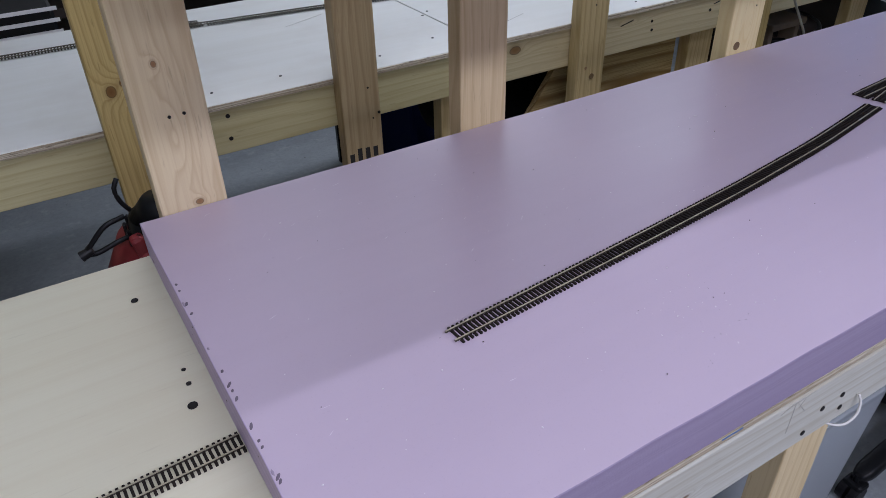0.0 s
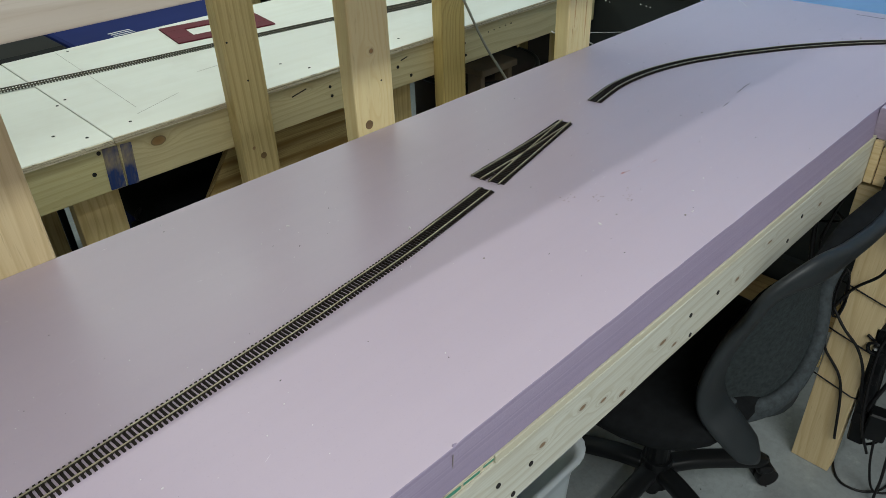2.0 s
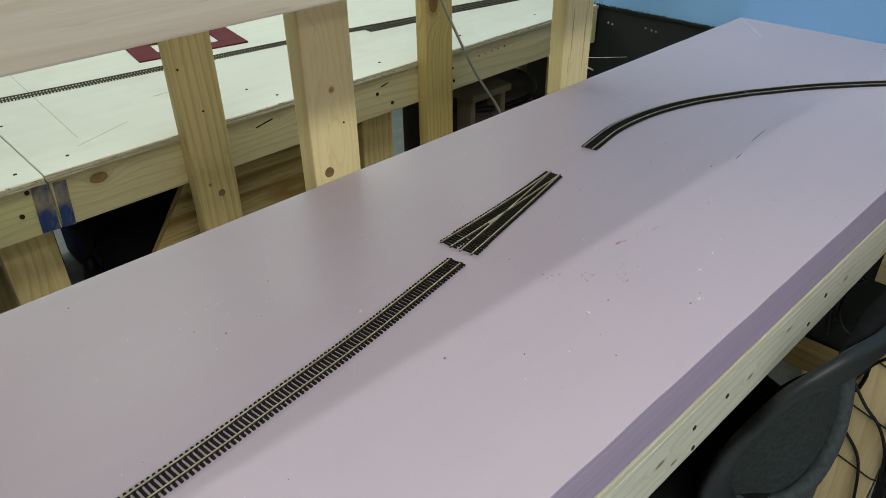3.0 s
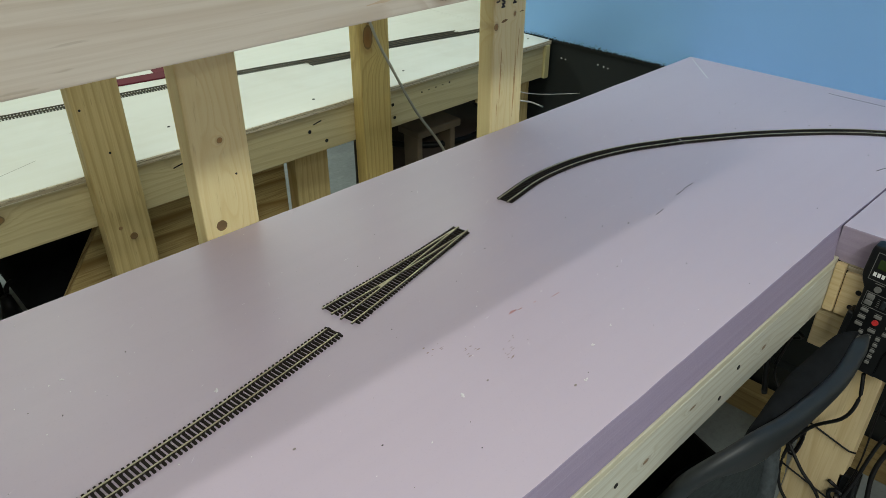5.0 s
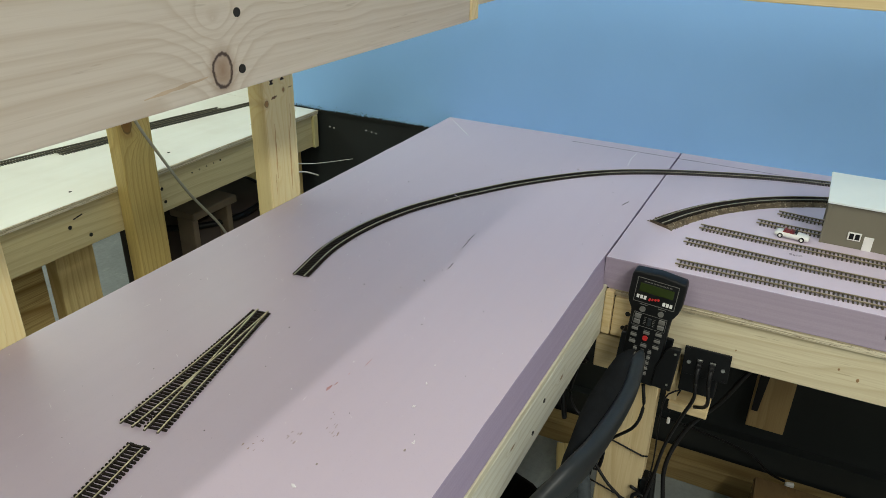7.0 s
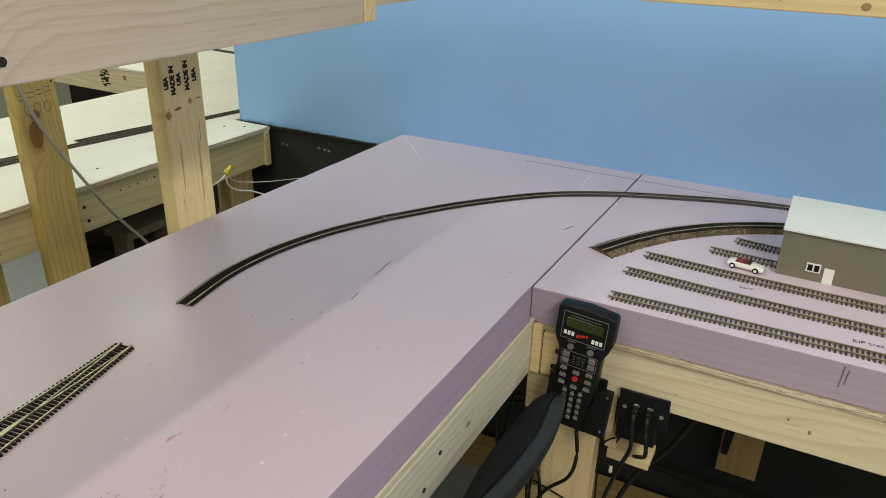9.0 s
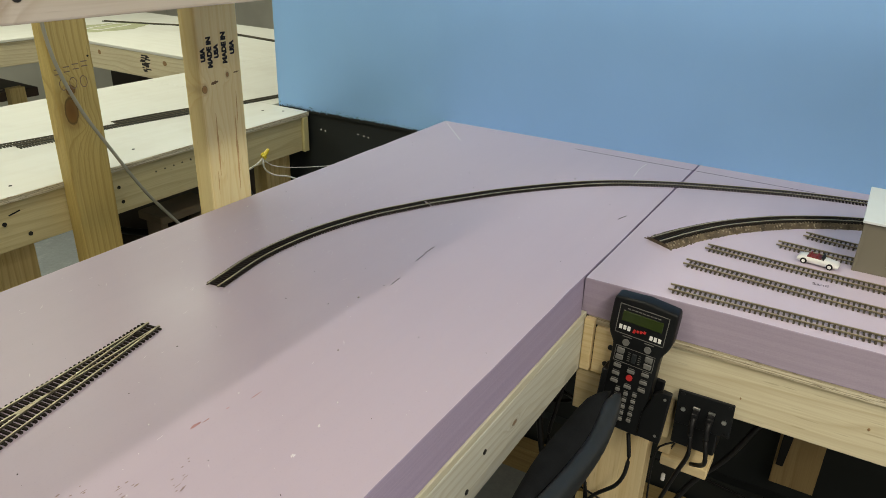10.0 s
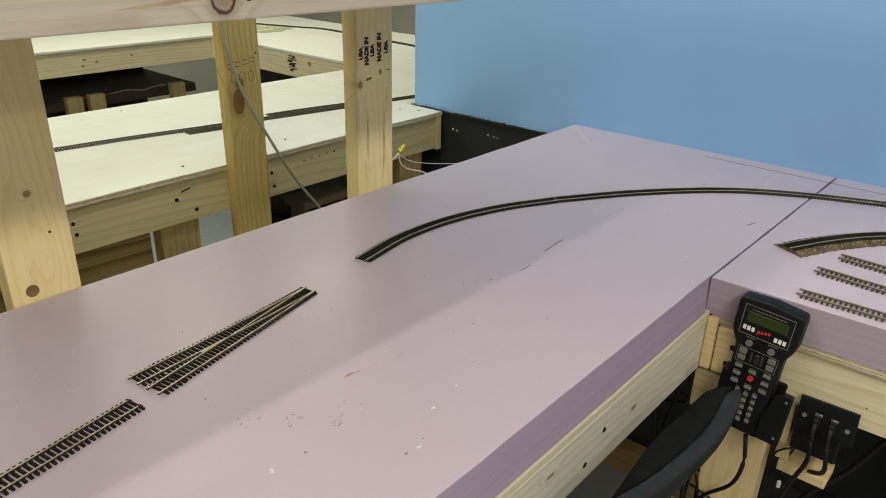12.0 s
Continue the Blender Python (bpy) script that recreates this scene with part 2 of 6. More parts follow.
CONCRETE = concrete()
CONCRETE_WALL = plain("concrete_wall", (0.58, 0.57, 0.51), 0.8, 0.15, 12, 0.2)
CEILING = plain("ceiling_board", (0.42, 0.41, 0.39), 0.9, 0.05, 8, 0.02)
WALL_PLAIN = plain("painted_wall", (0.36, 0.35, 0.33), 0.8, 0.05, 8, 0.02)
BLUE = plain("sky_blue_paint", (0.275, 0.520, 0.905), 0.55, 0.05, 14, 0.04, 0, 0.35)
DARK_GREY = plain("charcoal_paint", (0.017, 0.021, 0.022), 0.6, 0.2, 20, 0.1)
BLACK = plain("black_plastic", (0.006, 0.0068, 0.0078), 0.42, 0.2, 60, 0.05, 0, 0.25)
BLACK_MATT = plain("black_fabric", (0.008, 0.009, 0.010), 0.9, 0.3, 350, 0.3, 0, 0.12)
CHAIR_GREY = plain("charcoal_plastic", (0.012, 0.016, 0.019), 0.5, 0.12, 200, 0.12)
RUBBER = plain("black_cable_rubber", (0.007, 0.007, 0.008), 0.45, 0.1, 60, 0.0, 0, 0.3)
WHITE_PVC = plain("white_cable", (0.72, 0.72, 0.68), 0.45, 0.05, 60, 0.0)
GREY_PVC = plain("grey_cable", (0.36, 0.35, 0.29), 0.5, 0.08, 60, 0.0)
YELLOW = plain("yellow_plastic", (0.78, 0.60, 0.03), 0.4, 0.1, 40, 0.0)
TIE = plain("tie_dark_brown", (0.018, 0.014, 0.011), 0.75, 0.3, 400, 0.1, 0, 0.25)
CHAIR_FABRIC = plain("dark_grey_weave", (0.030, 0.037, 0.039), 0.9, 0.35, 700, 0.4, 0, 0.15)
CHAIR_PAD = plain("mid_grey_weave", (0.048, 0.057, 0.062), 0.85, 0.35, 700, 0.4, 0, 0.2)
GREEN_PAINT = plain("green_paint", (0.06, 0.24, 0.16), 0.6, 0.3, 200, 0.0)
BLUE_PAINT = plain("blue_ink_smear", (0.08, 0.16, 0.34), 0.6, 0.3, 200, 0.0)
TIE_GREY = plain("tie_grey_brown", (0.050, 0.051, 0.040), 0.75, 0.35, 300, 0.1)
TIE_PALE = plain("tie_weathered_brown", (0.060, 0.047, 0.030), 0.75, 0.35, 300, 0.1)
RAIL = plain("nickel_silver_rail", (0.62, 0.57, 0.42), 0.42, 0.15, 150, 0.0, 0.65)
RAIL_SIDE = plain("rail_web_dark", (0.085, 0.075, 0.055), 0.5, 0.2, 150, 0.0, 0.3)
RAIL_BROWN = plain("rail_web_brown", (0.17, 0.14, 0.095), 0.5, 0.2, 150, 0.0, 0.2)
RAIL_TAN = plain("rail_weathered_tan", (0.42, 0.36, 0.25), 0.45, 0.2, 150, 0.0, 0.4)
RESIN = plain("orange_resin_streak", (0.62, 0.40, 0.16), 0.55, 0.3, 120, 0.0)
BALLAST = plain("cork_and_ballast", (0.12, 0.092, 0.06), 0.95, 0.8, 420, 0.8)
GRAIN_PALE = plain("pale_ballast_grain", (0.34, 0.28, 0.20), 0.95, 0.5, 300, 0.0)
BURGUNDY = plain("burgundy_board", (0.115, 0.017, 0.028), 0.6, 0.2, 20, 0.03, 0, 0.2)
NAVY = plain("dark_blue_plastic", (0.008, 0.016, 0.095), 0.7, 0.2, 12, 0.05, 0, 0.15)
RED = plain("red_plastic", (0.55, 0.03, 0.03), 0.4, 0.1, 40, 0.0)
KNOT_PALE = plain("pale_knot_wood", (0.44, 0.34, 0.24), 0.6, 0.35, 90, 0.1)
WORN = plain("worn_grey_wood", (0.20, 0.155, 0.105), 0.8, 0.35, 40, 0.1)
DARK_RED = plain("dark_red_plastic", (0.20, 0.02, 0.022), 0.5, 0.1, 40, 0.0)
HOLE = plain("screw_hole_black", (0.012, 0.011, 0.010), 0.8, 0.1, 90, 0.0)
KNOT = plain("pine_knot", (0.31, 0.19, 0.09), 0.6, 0.45, 160, 0.1)
KNOT_DARK = plain("pine_knot_bark", (0.07, 0.030, 0.012), 0.8, 0.4, 160, 0.1)
INK = plain("black_ink", (0.025, 0.022, 0.022), 0.8, 0.2, 90, 0.0)
INK_FAINT = plain("faded_ink", (0.21, 0.15, 0.11), 0.8, 0.3, 200, 0.0)
GRAPHITE_LIGHT = plain("faint_pencil_line", (0.42, 0.41, 0.36), 0.7, 0.2, 90, 0.0)
GRAPHITE = plain("graphite_line", (0.16, 0.13, 0.17), 0.7, 0.2, 90, 0.0)
HOLE_WOOD = plain("drilled_hole_wood", (0.20, 0.125, 0.055), 0.8, 0.3, 200, 0.0)
BROWN_SCUFF = plain("brown_scuff", (0.36, 0.27, 0.27), 0.8, 0.3, 200, 0.0)
GRIT = plain("grey_brown_grit", (0.30, 0.26, 0.25), 0.8, 0.3, 200, 0.0)
CRUMB = plain("pale_foam_crumb", (0.80, 0.77, 0.80), 0.8, 0.1, 200, 0.0)
FOAM_SCRATCH = plain("pale_scratched_foam", (0.76, 0.71, 0.77), 0.7, 0.1, 200, 0.0)
RED_CHALK = plain("red_smear", (0.52, 0.28, 0.30), 0.8, 0.3, 200, 0.0)


def blue_smear():
    n = Nodes("blue_paint_smear_on_pine", 0.6)
    v = n.noise(n.coords((18, 18, 9)), 1.0, 4, 0.6)
    f = n.noise(n.coords((200, 200, 14)), 1.0, 3, 0.6)
    body = n.mix(n.ramp(v, (0.40, grey(0)), (0.56, grey(1))), (0.34, 0.27, 0.16), (0.014, 0.040, 0.17))
    n.colour(n.mix(n.ramp(f, (0.5, grey(0)), (0.7, grey(0.5))), body, (0.10, 0.09, 0.08)))
    return n.mat


BLUE_TAPE = blue_smear()
SHED_WALL = plain("olive_grey_siding", (0.175, 0.162, 0.120), 0.6, 0.05, 60, 0.03)
SHED_ROOF = plain("white_sheet_roof", (0.74, 0.80, 0.80), 0.5, 0.04, 60, 0.02)
WHITE = plain("white_plastic", (0.80, 0.80, 0.78), 0.35, 0.03, 60, 0.0)


def wrapped_carton():
    """Brown cardboard under wrinkled clear film."""
    n = Nodes("film_wrapped_cardboard", 0.55)
    big = n.noise(n.coords(), 6.0, 4, 0.6)
    fold = n.noise(n.coords((5, 40, 40)), 1.0, 3, 0.7, 1.5)
    body = n.mix(n.ramp(big, (0.35, grey(0)), (0.65, grey(1))), (0.125, 0.078, 0.032), (0.19, 0.122, 0.056))
    n.colour(body)
    n.bump(fold, 0.9, 0.004)
    n.bsdf.inputs["Coat Weight"].default_value = 0.9
    n.bsdf.inputs["Coat Roughness"].default_value = 0.12
    return n.mat


CARTON = wrapped_carton()
TAPE = plain("clear_packing_tape", (0.17, 0.10, 0.045), 0.2, 0.15, 14, 0.1)
STEEL = plain("steel_screw", (0.6, 0.6, 0.58), 0.3, 0.1, 90, 0.0, 1.0)
LCD = plain("green_display", (0.030, 0.045, 0.012), 0.15, 0.05, 90, 0.0)
KEY = plain("grey_rubber_key", (0.15, 0.15, 0.14), 0.6, 0.08, 200, 0.0)
OLIVE = plain("olive_paint_wash", (0.42, 0.44, 0.28), 0.7, 0.3, 40, 0.0)
BROWN_DARK = plain("dark_brown_panel", (0.050, 0.034, 0.026), 0.6, 0.3, 20, 0.1)


def clear_plastic():
    n = Nodes("translucent_plastic", 0.25, 0, 0.5)
    n.colour((0.72, 0.78, 0.82))
    n.bsdf.inputs["Transmission Weight"].default_value = 0.55
    n.bsdf.inputs["IOR"].default_value = 1.2
    n.bsdf.inputs["Roughness"].default_value = 0.35
    return n.mat


CLEAR = clear_plastic()

# ---- building helpers ----


def world_of(ob):
    m = ob.matrix_basis
    return world_of(ob.parent) @ ob.matrix_parent_inverse @ m if ob.parent else m


def thing(name, label, category, at=(0, 0, 0), group=""):
    ob = new(name)
    ob.empty_display_size = 0.05
    ob.matrix_basis = Matrix.Translation(at)
    return tagged(ob, label, category, group)


def to_mesh(name, bm, material, smooth=False):
    bmesh.ops.recalc_face_normals(bm, faces=bm.faces)
    mesh = bpy.data.meshes.new(name)
    bm.to_mesh(mesh)
    bm.free()
    mesh.materials.append(material)
    if smooth:
        mesh.polygons.foreach_set("use_smooth", [True] * len(mesh.polygons))
    return mesh


def attach(ob, parent, m):
    ob.parent = parent
    ob.matrix_parent_inverse = world_of(parent).inverted()
    ob.matrix_basis = m
    return ob


def part(name, bm, material, parent, label="", m=None, smooth=False):
    """Links a bmesh (or a mesh) as one object under a thing or a part; m is its pose in the world."""
    mesh = bm if isinstance(bm, bpy.types.Mesh) else to_mesh(name, bm, material, smooth)
    ob = attach(new(name, mesh), parent, m or Matrix())
    return tagged(ob, label)


def solo(name, bm, material, label, category, m=None, group="", kind="", smooth=False):
    ob = new(name, to_mesh(name, bm, material, smooth))
    ob.matrix_basis = m or Matrix()
    return tagged(ob, label, category, group, kind)


def box(sx, sy, sz, bevel=0.0, at=(0, 0, 0), segments=1, bm=None):
    own = bmesh.new()
    bmesh.ops.create_cube(own, size=1.0, matrix=Matrix.Translation(at) @ Matrix.Diagonal((sx, sy, sz, 1)))
    if bevel:
        bmesh.ops.bevel(own, geom=own.edges[:], offset=bevel, segments=segments, affect="EDGES", profile=0.5)
    if bm is None:
        return own
    mesh = bpy.data.meshes.new("tmp")
    own.to_mesh(mesh)
    own.free()
    bm.from_mesh(mesh)
    bpy.data.meshes.remove(mesh)
    return bm


def span(x0, x1, y0, y1, z0, z1):
    return ((x0 + x1) / 2, (y0 + y1) / 2, (z0 + z1) / 2), (x1 - x0, y1 - y0, z1 - z0)


def board(x0, x1, y0, y1, z0, z1, along="x", bevel=0.002):
    """A board's bmesh and pose, its length along local x so that the grain follows it."""
    c, (sx, sy, sz) = span(x0, x1, y0, y1, z0, z1)
    if along == "x":
        return box(sx, sy, sz, bevel, segments=2), pose(*c)
    if along == "y":
        return box(sy, sx, sz, bevel, segments=2), pose(*c, 0, 0, 90)
    return box(sz, sy, sx, bevel, segments=2), pose(*c, 0, -90, 0)


def add_board(name, spec, material, parent, label="", along="x", bevel=0.002):
    bm, m = board(*spec, along=along, bevel=bevel)
    return part(name, bm, material, parent, label, m)


def disc(r, depth, segments=16, r2=None):
    bm = bmesh.new()
    bmesh.ops.create_cone(bm, cap_ends=True, segments=segments, radius1=r, radius2=r if r2 is None else r2, depth=depth)
    return bm


def facing(normal):
    return Vector(normal).to_track_quat("Z", "Y").to_matrix().to_4x4()


def screw_hole(parent, x, y, z, normal, r=0.0035, name="screw_hole", material=None):
    return part(name, disc(r, 0.0012, 12), material or HOLE, parent, "", Matrix.Translation((x, y, z)) @ facing(normal))


def knot(parent, x, y, z, normal, rx, rz, lean=0.0, bark=False):
    """A knot set flush in a board, with a ragged bark ring where it shows one."""
    bm = bmesh.new()
    bmesh.ops.create_uvsphere(bm, u_segments=18, v_segments=8, radius=1.0)
    m = Matrix.Translation((x, y, z)) @ facing(normal) @ pose(0, 0, 0, 0, 0, lean) @ Matrix.Diagonal((rx, rz, 0.0008, 1))
    ob = part("knot", bm, KNOT_PALE if bark else KNOT, parent, "", m, True)
    if bark:
        ring = bmesh.new()
        for i in range(60):
            a = 2 * math.pi * i / 60
            k = 1.0 + 0.05 * math.sin(3 * a) + 0.04 * math.sin(7 * a + 1) + 0.03 * math.sin(19 * a)
            inner = 0.86 + 0.05 * math.sin(5 * a) + 0.05 * math.sin(11 * a + 2) + 0.04 * math.sin(23 * a)
            ring.verts.new((math.cos(a) * k, math.sin(a) * k, 0.9))
            ring.verts.new((math.cos(a) * k * inner, math.sin(a) * k * inner, 1.25))
        ring.verts.ensure_lookup_table()
        for i in range(60):
            j = (i + 1) % 60
            ring.faces.new((ring.verts[2 * i], ring.verts[2 * j], ring.verts[2 * j + 1], ring.verts[2 * i + 1]))
        part("knot_bark", ring, KNOT_DARK, parent, "", m)
    return ob


def spline(points, step=0.01):
    """Points along a smooth curve through the control points, evenly spaced by arc length."""
    p = [Vector(q if len(q) == 3 else (*q, 0)) for q in points]
    p = [2 * p[0] - p[1], *p, 2 * p[-1] - p[-2]]
    fine = []
    for a, b, c, d in zip(p, p[1:], p[2:], p[3:]):
        for i in range(40):
            t = i / 40
            fine.append(0.5 * ((2 * b) + (c - a) * t + (2 * a - 5 * b + 4 * c - d) * t * t + (3 * b - a - 3 * c + d) * t ** 3))
    fine.append(p[-2].copy())
    out, rest = [fine[0]], step
    for a, b in zip(fine, fine[1:]):
        length = (b - a).length
        while length >= rest > 0:
            a = a + (b - a) * (rest / length)
            length -= rest
            rest = step
            out.append(a)
        rest -= length
    return out


def sweep(points, profile, closed=True, up=Vector((0, 0, 1)), caps=True):
    """A mesh swept along points; the profile is (sideways, upwards)."""
    bm = bmesh.new()
    rows = []
    for i, p in enumerate(points):
        d = (points[min(i + 1, len(points) - 1)] - points[max(i - 1, 0)]).normalized()
        side = d.cross(up)
        if side.length < 1e-4:
            side = d.cross(Vector((1, 0, 0)))
        side.normalize()
        top = side.cross(d)
        rows.append([bm.verts.new(p + side * a + top * b) for a, b in profile])
    k = len(profile)
    for r, s in zip(rows, rows[1:]):
        for j in range(k if closed else k - 1):
            bm.faces.new((r[j], r[(j + 1) % k], s[(j + 1) % k], s[j]))
    if caps and closed:
        bm.faces.new(rows[0])
        bm.faces.new(rows[-1])
    return bm


def round_profile(r, n=8):
    return [(r * math.cos(2 * math.pi * i / n), r * math.sin(2 * math.pi * i / n)) for i in range(n)]


def cable(name, points, r, material, label, category="cable", step=0.012, group=""):
    return solo(name, sweep(spline(points, step), round_profile(r)), material, label, category, None, group, smooth=True)


def writing(text, size, m, parent, material, name="lettering", spacing=1.0, bold=0.0):
    """Flat lettering in the built-in font, as a mesh."""
    curve = bpy.data.curves.new(name, "FONT")
    curve.body, curve.size, curve.align_x, curve.align_y, curve.space_character = text, size, "CENTER", "CENTER", spacing
    curve.extrude, curve.offset = 0.0002, bold
    tmp = bpy.data.objects.new(name, curve)
    scene.collection.objects.link(tmp)
    mesh = bpy.data.meshes.new_from_object(tmp.evaluated_get(bpy.context.evaluated_depsgraph_get()))
    bpy.data.objects.remove(tmp)
    bpy.data.curves.remove(curve)
    mesh.materials.clear()
    mesh.materials.append(material)
    return part(name, mesh, material, parent, "", m)


# ---- the room ----
Z_FOAM, Z_PLY, Z_RAIL, Z_LOW = 0.925, 0.873, 0.861, 0.774
Y_FRONT, Y_BACK = 0.285, 0.920


def wall_x(y):
    return 2.6256 - 0.03 * y


def setting(name, spec, material, label, category, m=None):
    c, s = span(*spec)
    return solo(name, box(*s), material, label, category, m or pose(*c), kind="structure")


floor = setting("floor", (-3.5, 5.0, -3.0, 5.0, -0.1, 0.0), CONCRETE, "grey concrete floor with dark paint specks", "floor")
ceiling = setting("ceiling", (-3.5, 5.0, -3.0, 5.0, 2.45, 2.55), CEILING, "pale board ceiling of the basement", "ceiling")
setting("wall_south", (-3.5, 5.0, -3.1, -3.0, 0, 2.45), WALL_PLAIN, "plain painted wall behind the aisle", "wall")
setting("wall_north", (-3.5, 5.0, 5.0, 5.1, 0, 2.45), CONCRETE_WALL, "grey concrete basement wall", "wall")
setting("wall_west", (-3.6, -3.5, -3.0, 5.0, 0, 2.45), WALL_PLAIN, "plain painted end wall", "wall")
setting("wall_east", (5.0, 5.1, -3.0, 5.0, 0, 2.45), CONCRETE_WALL, "grey concrete basement end wall", "wall")

# the partition with the painted sky: charcoal below, blue above, slightly turned
TURNED = math.degrees(math.atan(0.03))


def partition_piece(name, y0, y1, z0, z1, thick, proud, material, label, category):
    ym = (y0 + y1) / 2
    bm = box(thick, (y1 - y0), z1 - z0)
    return solo(name, bm, material, label, category, pose(wall_x(ym) + thick / 2 - proud, ym, (z0 + z1) / 2, 0, 0, TURNED), kind="structure")


partition_piece("wall_partition", -3.0, 1.478, 0, 2.45, 0.12, 0.0, DARK_GREY, "charcoal painted partition wall below a blue backdrop", "wall")
backdrop = partition_piece("backdrop", -3.0, 1.480, 0.882, 2.40, 0.006, 0.006, BLUE, "plain sky-blue painted backdrop with a ragged lower paint edge", "backdrop")

# ragged brush strokes where the blue meets the charcoal
random.seed(5)
bm = bmesh.new()
for i in range(1300):
    y = 0.93 + 0.55 * random.random()
    h = random.choice((0.001, 0.002, 0.003, 0.004, 0.005, 0.007)) * random.uniform(0.5, 1.2)
    w = random.uniform(0.0008, 0.0032)
    lean = random.uniform(-0.003, 0.001)
    x = wall_x(y) - 0.0072
    bm.faces.new([bm.verts.new(p) for p in ((x, y - w, 0.879), (x, y + w, 0.879), (x, y + w * 0.5 + lean, 0.882 + h), (x, y - w * 0.3 + lean, 0.882 + h))])
    if i % 3 == 0:
        z = 0.884 + abs(random.gauss(0.004, 0.005))
        r = random.uniform(0.0004, 0.0013)
        bm.faces.new([bm.verts.new((x, y + a, z + b)) for a, b in ((-r, 0), (0, r * 1.6), (r, 0), (0, -r))])
solo("brush_marks", bm, DARK_GREY, "charcoal brush marks running into the blue paint", "paint", kind="stuff")

# two faint chips in the charcoal paint
bm = bmesh.new()
for y, z, r in ((1.33, 0.835, 0.0030), (1.315, 0.833, 0.0026), (1.20, 0.842, 0.0022), (1.18, 0.840, 0.0022), (1.165, 0.838, 0.002)):
    bmesh.ops.create_icosphere(bm, subdivisions=1, radius=r, matrix=Matrix.Translation((wall_x(y) - 0.0005, y, z)))
solo("plaster_chips", bm, WHITE, "small pale chips in the charcoal wall", "wall chips", kind="stuff")

sill = solo("sill_plate", board(2.555, 2.610, -2.6, 1.30, 0.0, 0.075, "y")[0], PINE_SHADED, "yellow pine sill plank on the concrete by the wall, coloured darker for shade", "trim",
            pose(2.575, -0.65, 0.0375, 0, 0, 90 + TURNED), kind="structure")
partition_piece("baseboard", -2.6, 1.30, 0.075, 0.150, 0.030, 0.030, DARK_GREY, "charcoal baseboard ledge along the wall", "trim")

# dark paint specks on the concrete by the chair and in the back aisle
rng = random.Random(23)
bm = bmesh.new()
specks = [(1.881, 0.072, 5), (1.840, 0.075, 6), (1.852, 0.053, 6), (1.775, 0.104, 4), (1.714, 0.089, 3), (1.670, 0.255, 3), (1.733, 0.283, 3), (1.872, 0.134, 3), (1.555, 0.202, 6), (1.435, 0.376, 3), (1.415, 0.302, 4)]
specks += [(rng.uniform(-0.6, 2.4), rng.uniform(-0.3, 0.5), rng.uniform(1, 2.6)) for _ in range(70)] + [(rng.uniform(-0.6, 2.4), rng.uniform(0.95, 1.9), rng.uniform(1, 2.6)) for _ in range(60)]
for x, y, mm in specks:
    r = mm * 0.0011
    bm.faces.new([bm.verts.new((x + r * rng.uniform(0.7, 1.3) * math.cos(k * math.pi / 5), y + r * rng.uniform(0.7, 1.3) * math.sin(k * math.pi / 5), 0.0006)) for k in range(10)])
solo("paint_specks", bm, INK, "dark paint specks on the concrete floor", "paint specks", kind="stuff")

# ---- front benchwork: plywood deck on pine rails ----
bench = thing("layout_bench", "pine and plywood layout bench along the aisle", "bench", (1.0, 0.6, 0.0))
add_board("plywood_deck", (0.090, 0.875, 0.2833, 0.918, Z_RAIL + 0.0005, Z_PLY), PLY_FACE, bench)
add_board("plywood_deck", (0.8755, 2.590, 0.3170, 0.918, Z_RAIL + 0.0005, Z_PLY), PLY_FACE, bench)
add_board("plywood_deck", (-1.800, 0.0895, 0.2833, 0.920, Z_RAIL + 0.0005, Z_PLY), PLY_FACE, bench, "pale bare plywood deck with screw holes")
add_board("deck_edge", (-1.80, 0.875, 0.2810, 0.2832, Z_RAIL + 0.0008, Z_PLY - 0.0003), PLY_EDGE, bench, "layered plywood edge", bevel=0)
add_board("rail_lip", (0.8755, 1.951, 0.2785, 0.3165, Z_RAIL + 0.0002, Z_PLY - 0.0004), PINE_RAIL, bench, bevel=0.001)
RAIL_WOOD = wood("pine_rail_with_small_knots", (0.60, 0.61, 0.54), (0.42, 0.39, 0.29), 3.6, 0.7, tint=0.02, knots=0.6, centres=[
    ((x - 0.075, -0.019, z - 0.8175), (w, 0.03, h), "brown") for x, z, w, h in (
        (0.955, 0.826, 0.005, 0.003), (1.030, 0.830, 0.006, 0.003), (1.075, 0.810, 0.006, 0.0025), (1.120, 0.790, 0.007, 0.003), (1.210, 0.820, 0.008, 0.003), (1.245, 0.795, 0.006, 0.0025),
        (1.420, 0.815, 0.006, 0.003), (1.520, 0.835, 0.007, 0.002), (1.720, 0.820, 0.006, 0.003), (0.450, 0.810, 0.005, 0.002))])
rail = add_board("front_rail", (-1.80, 1.950, 0.2785, 0.3165, Z_LOW, Z_RAIL), RAIL_WOOD, bench, "pale pine front rail with knots and screw holes")
add_board("back_rail", (-1.80, 2.560, 0.878, 0.916, Z_LOW, Z_RAIL), PINE_YELLOW, bench)
for x in (-1.2, -0.6, 0.30, 0.96, 1.56, 2.2):
    add_board("joist", (x - 0.019, x + 0.019, 0.317, 0.877, Z_LOW, Z_RAIL), PINE_YELLOW, bench, along="y")
for x0, y0 in ((-0.9, 0.317), (0.705, 0.317), (-0.9, 0.838)):
    add_board("leg", (x0, x0 + 0.089, y0, y0 + 0.038, 0.0, Z_LOW), PINE, bench, along="z")
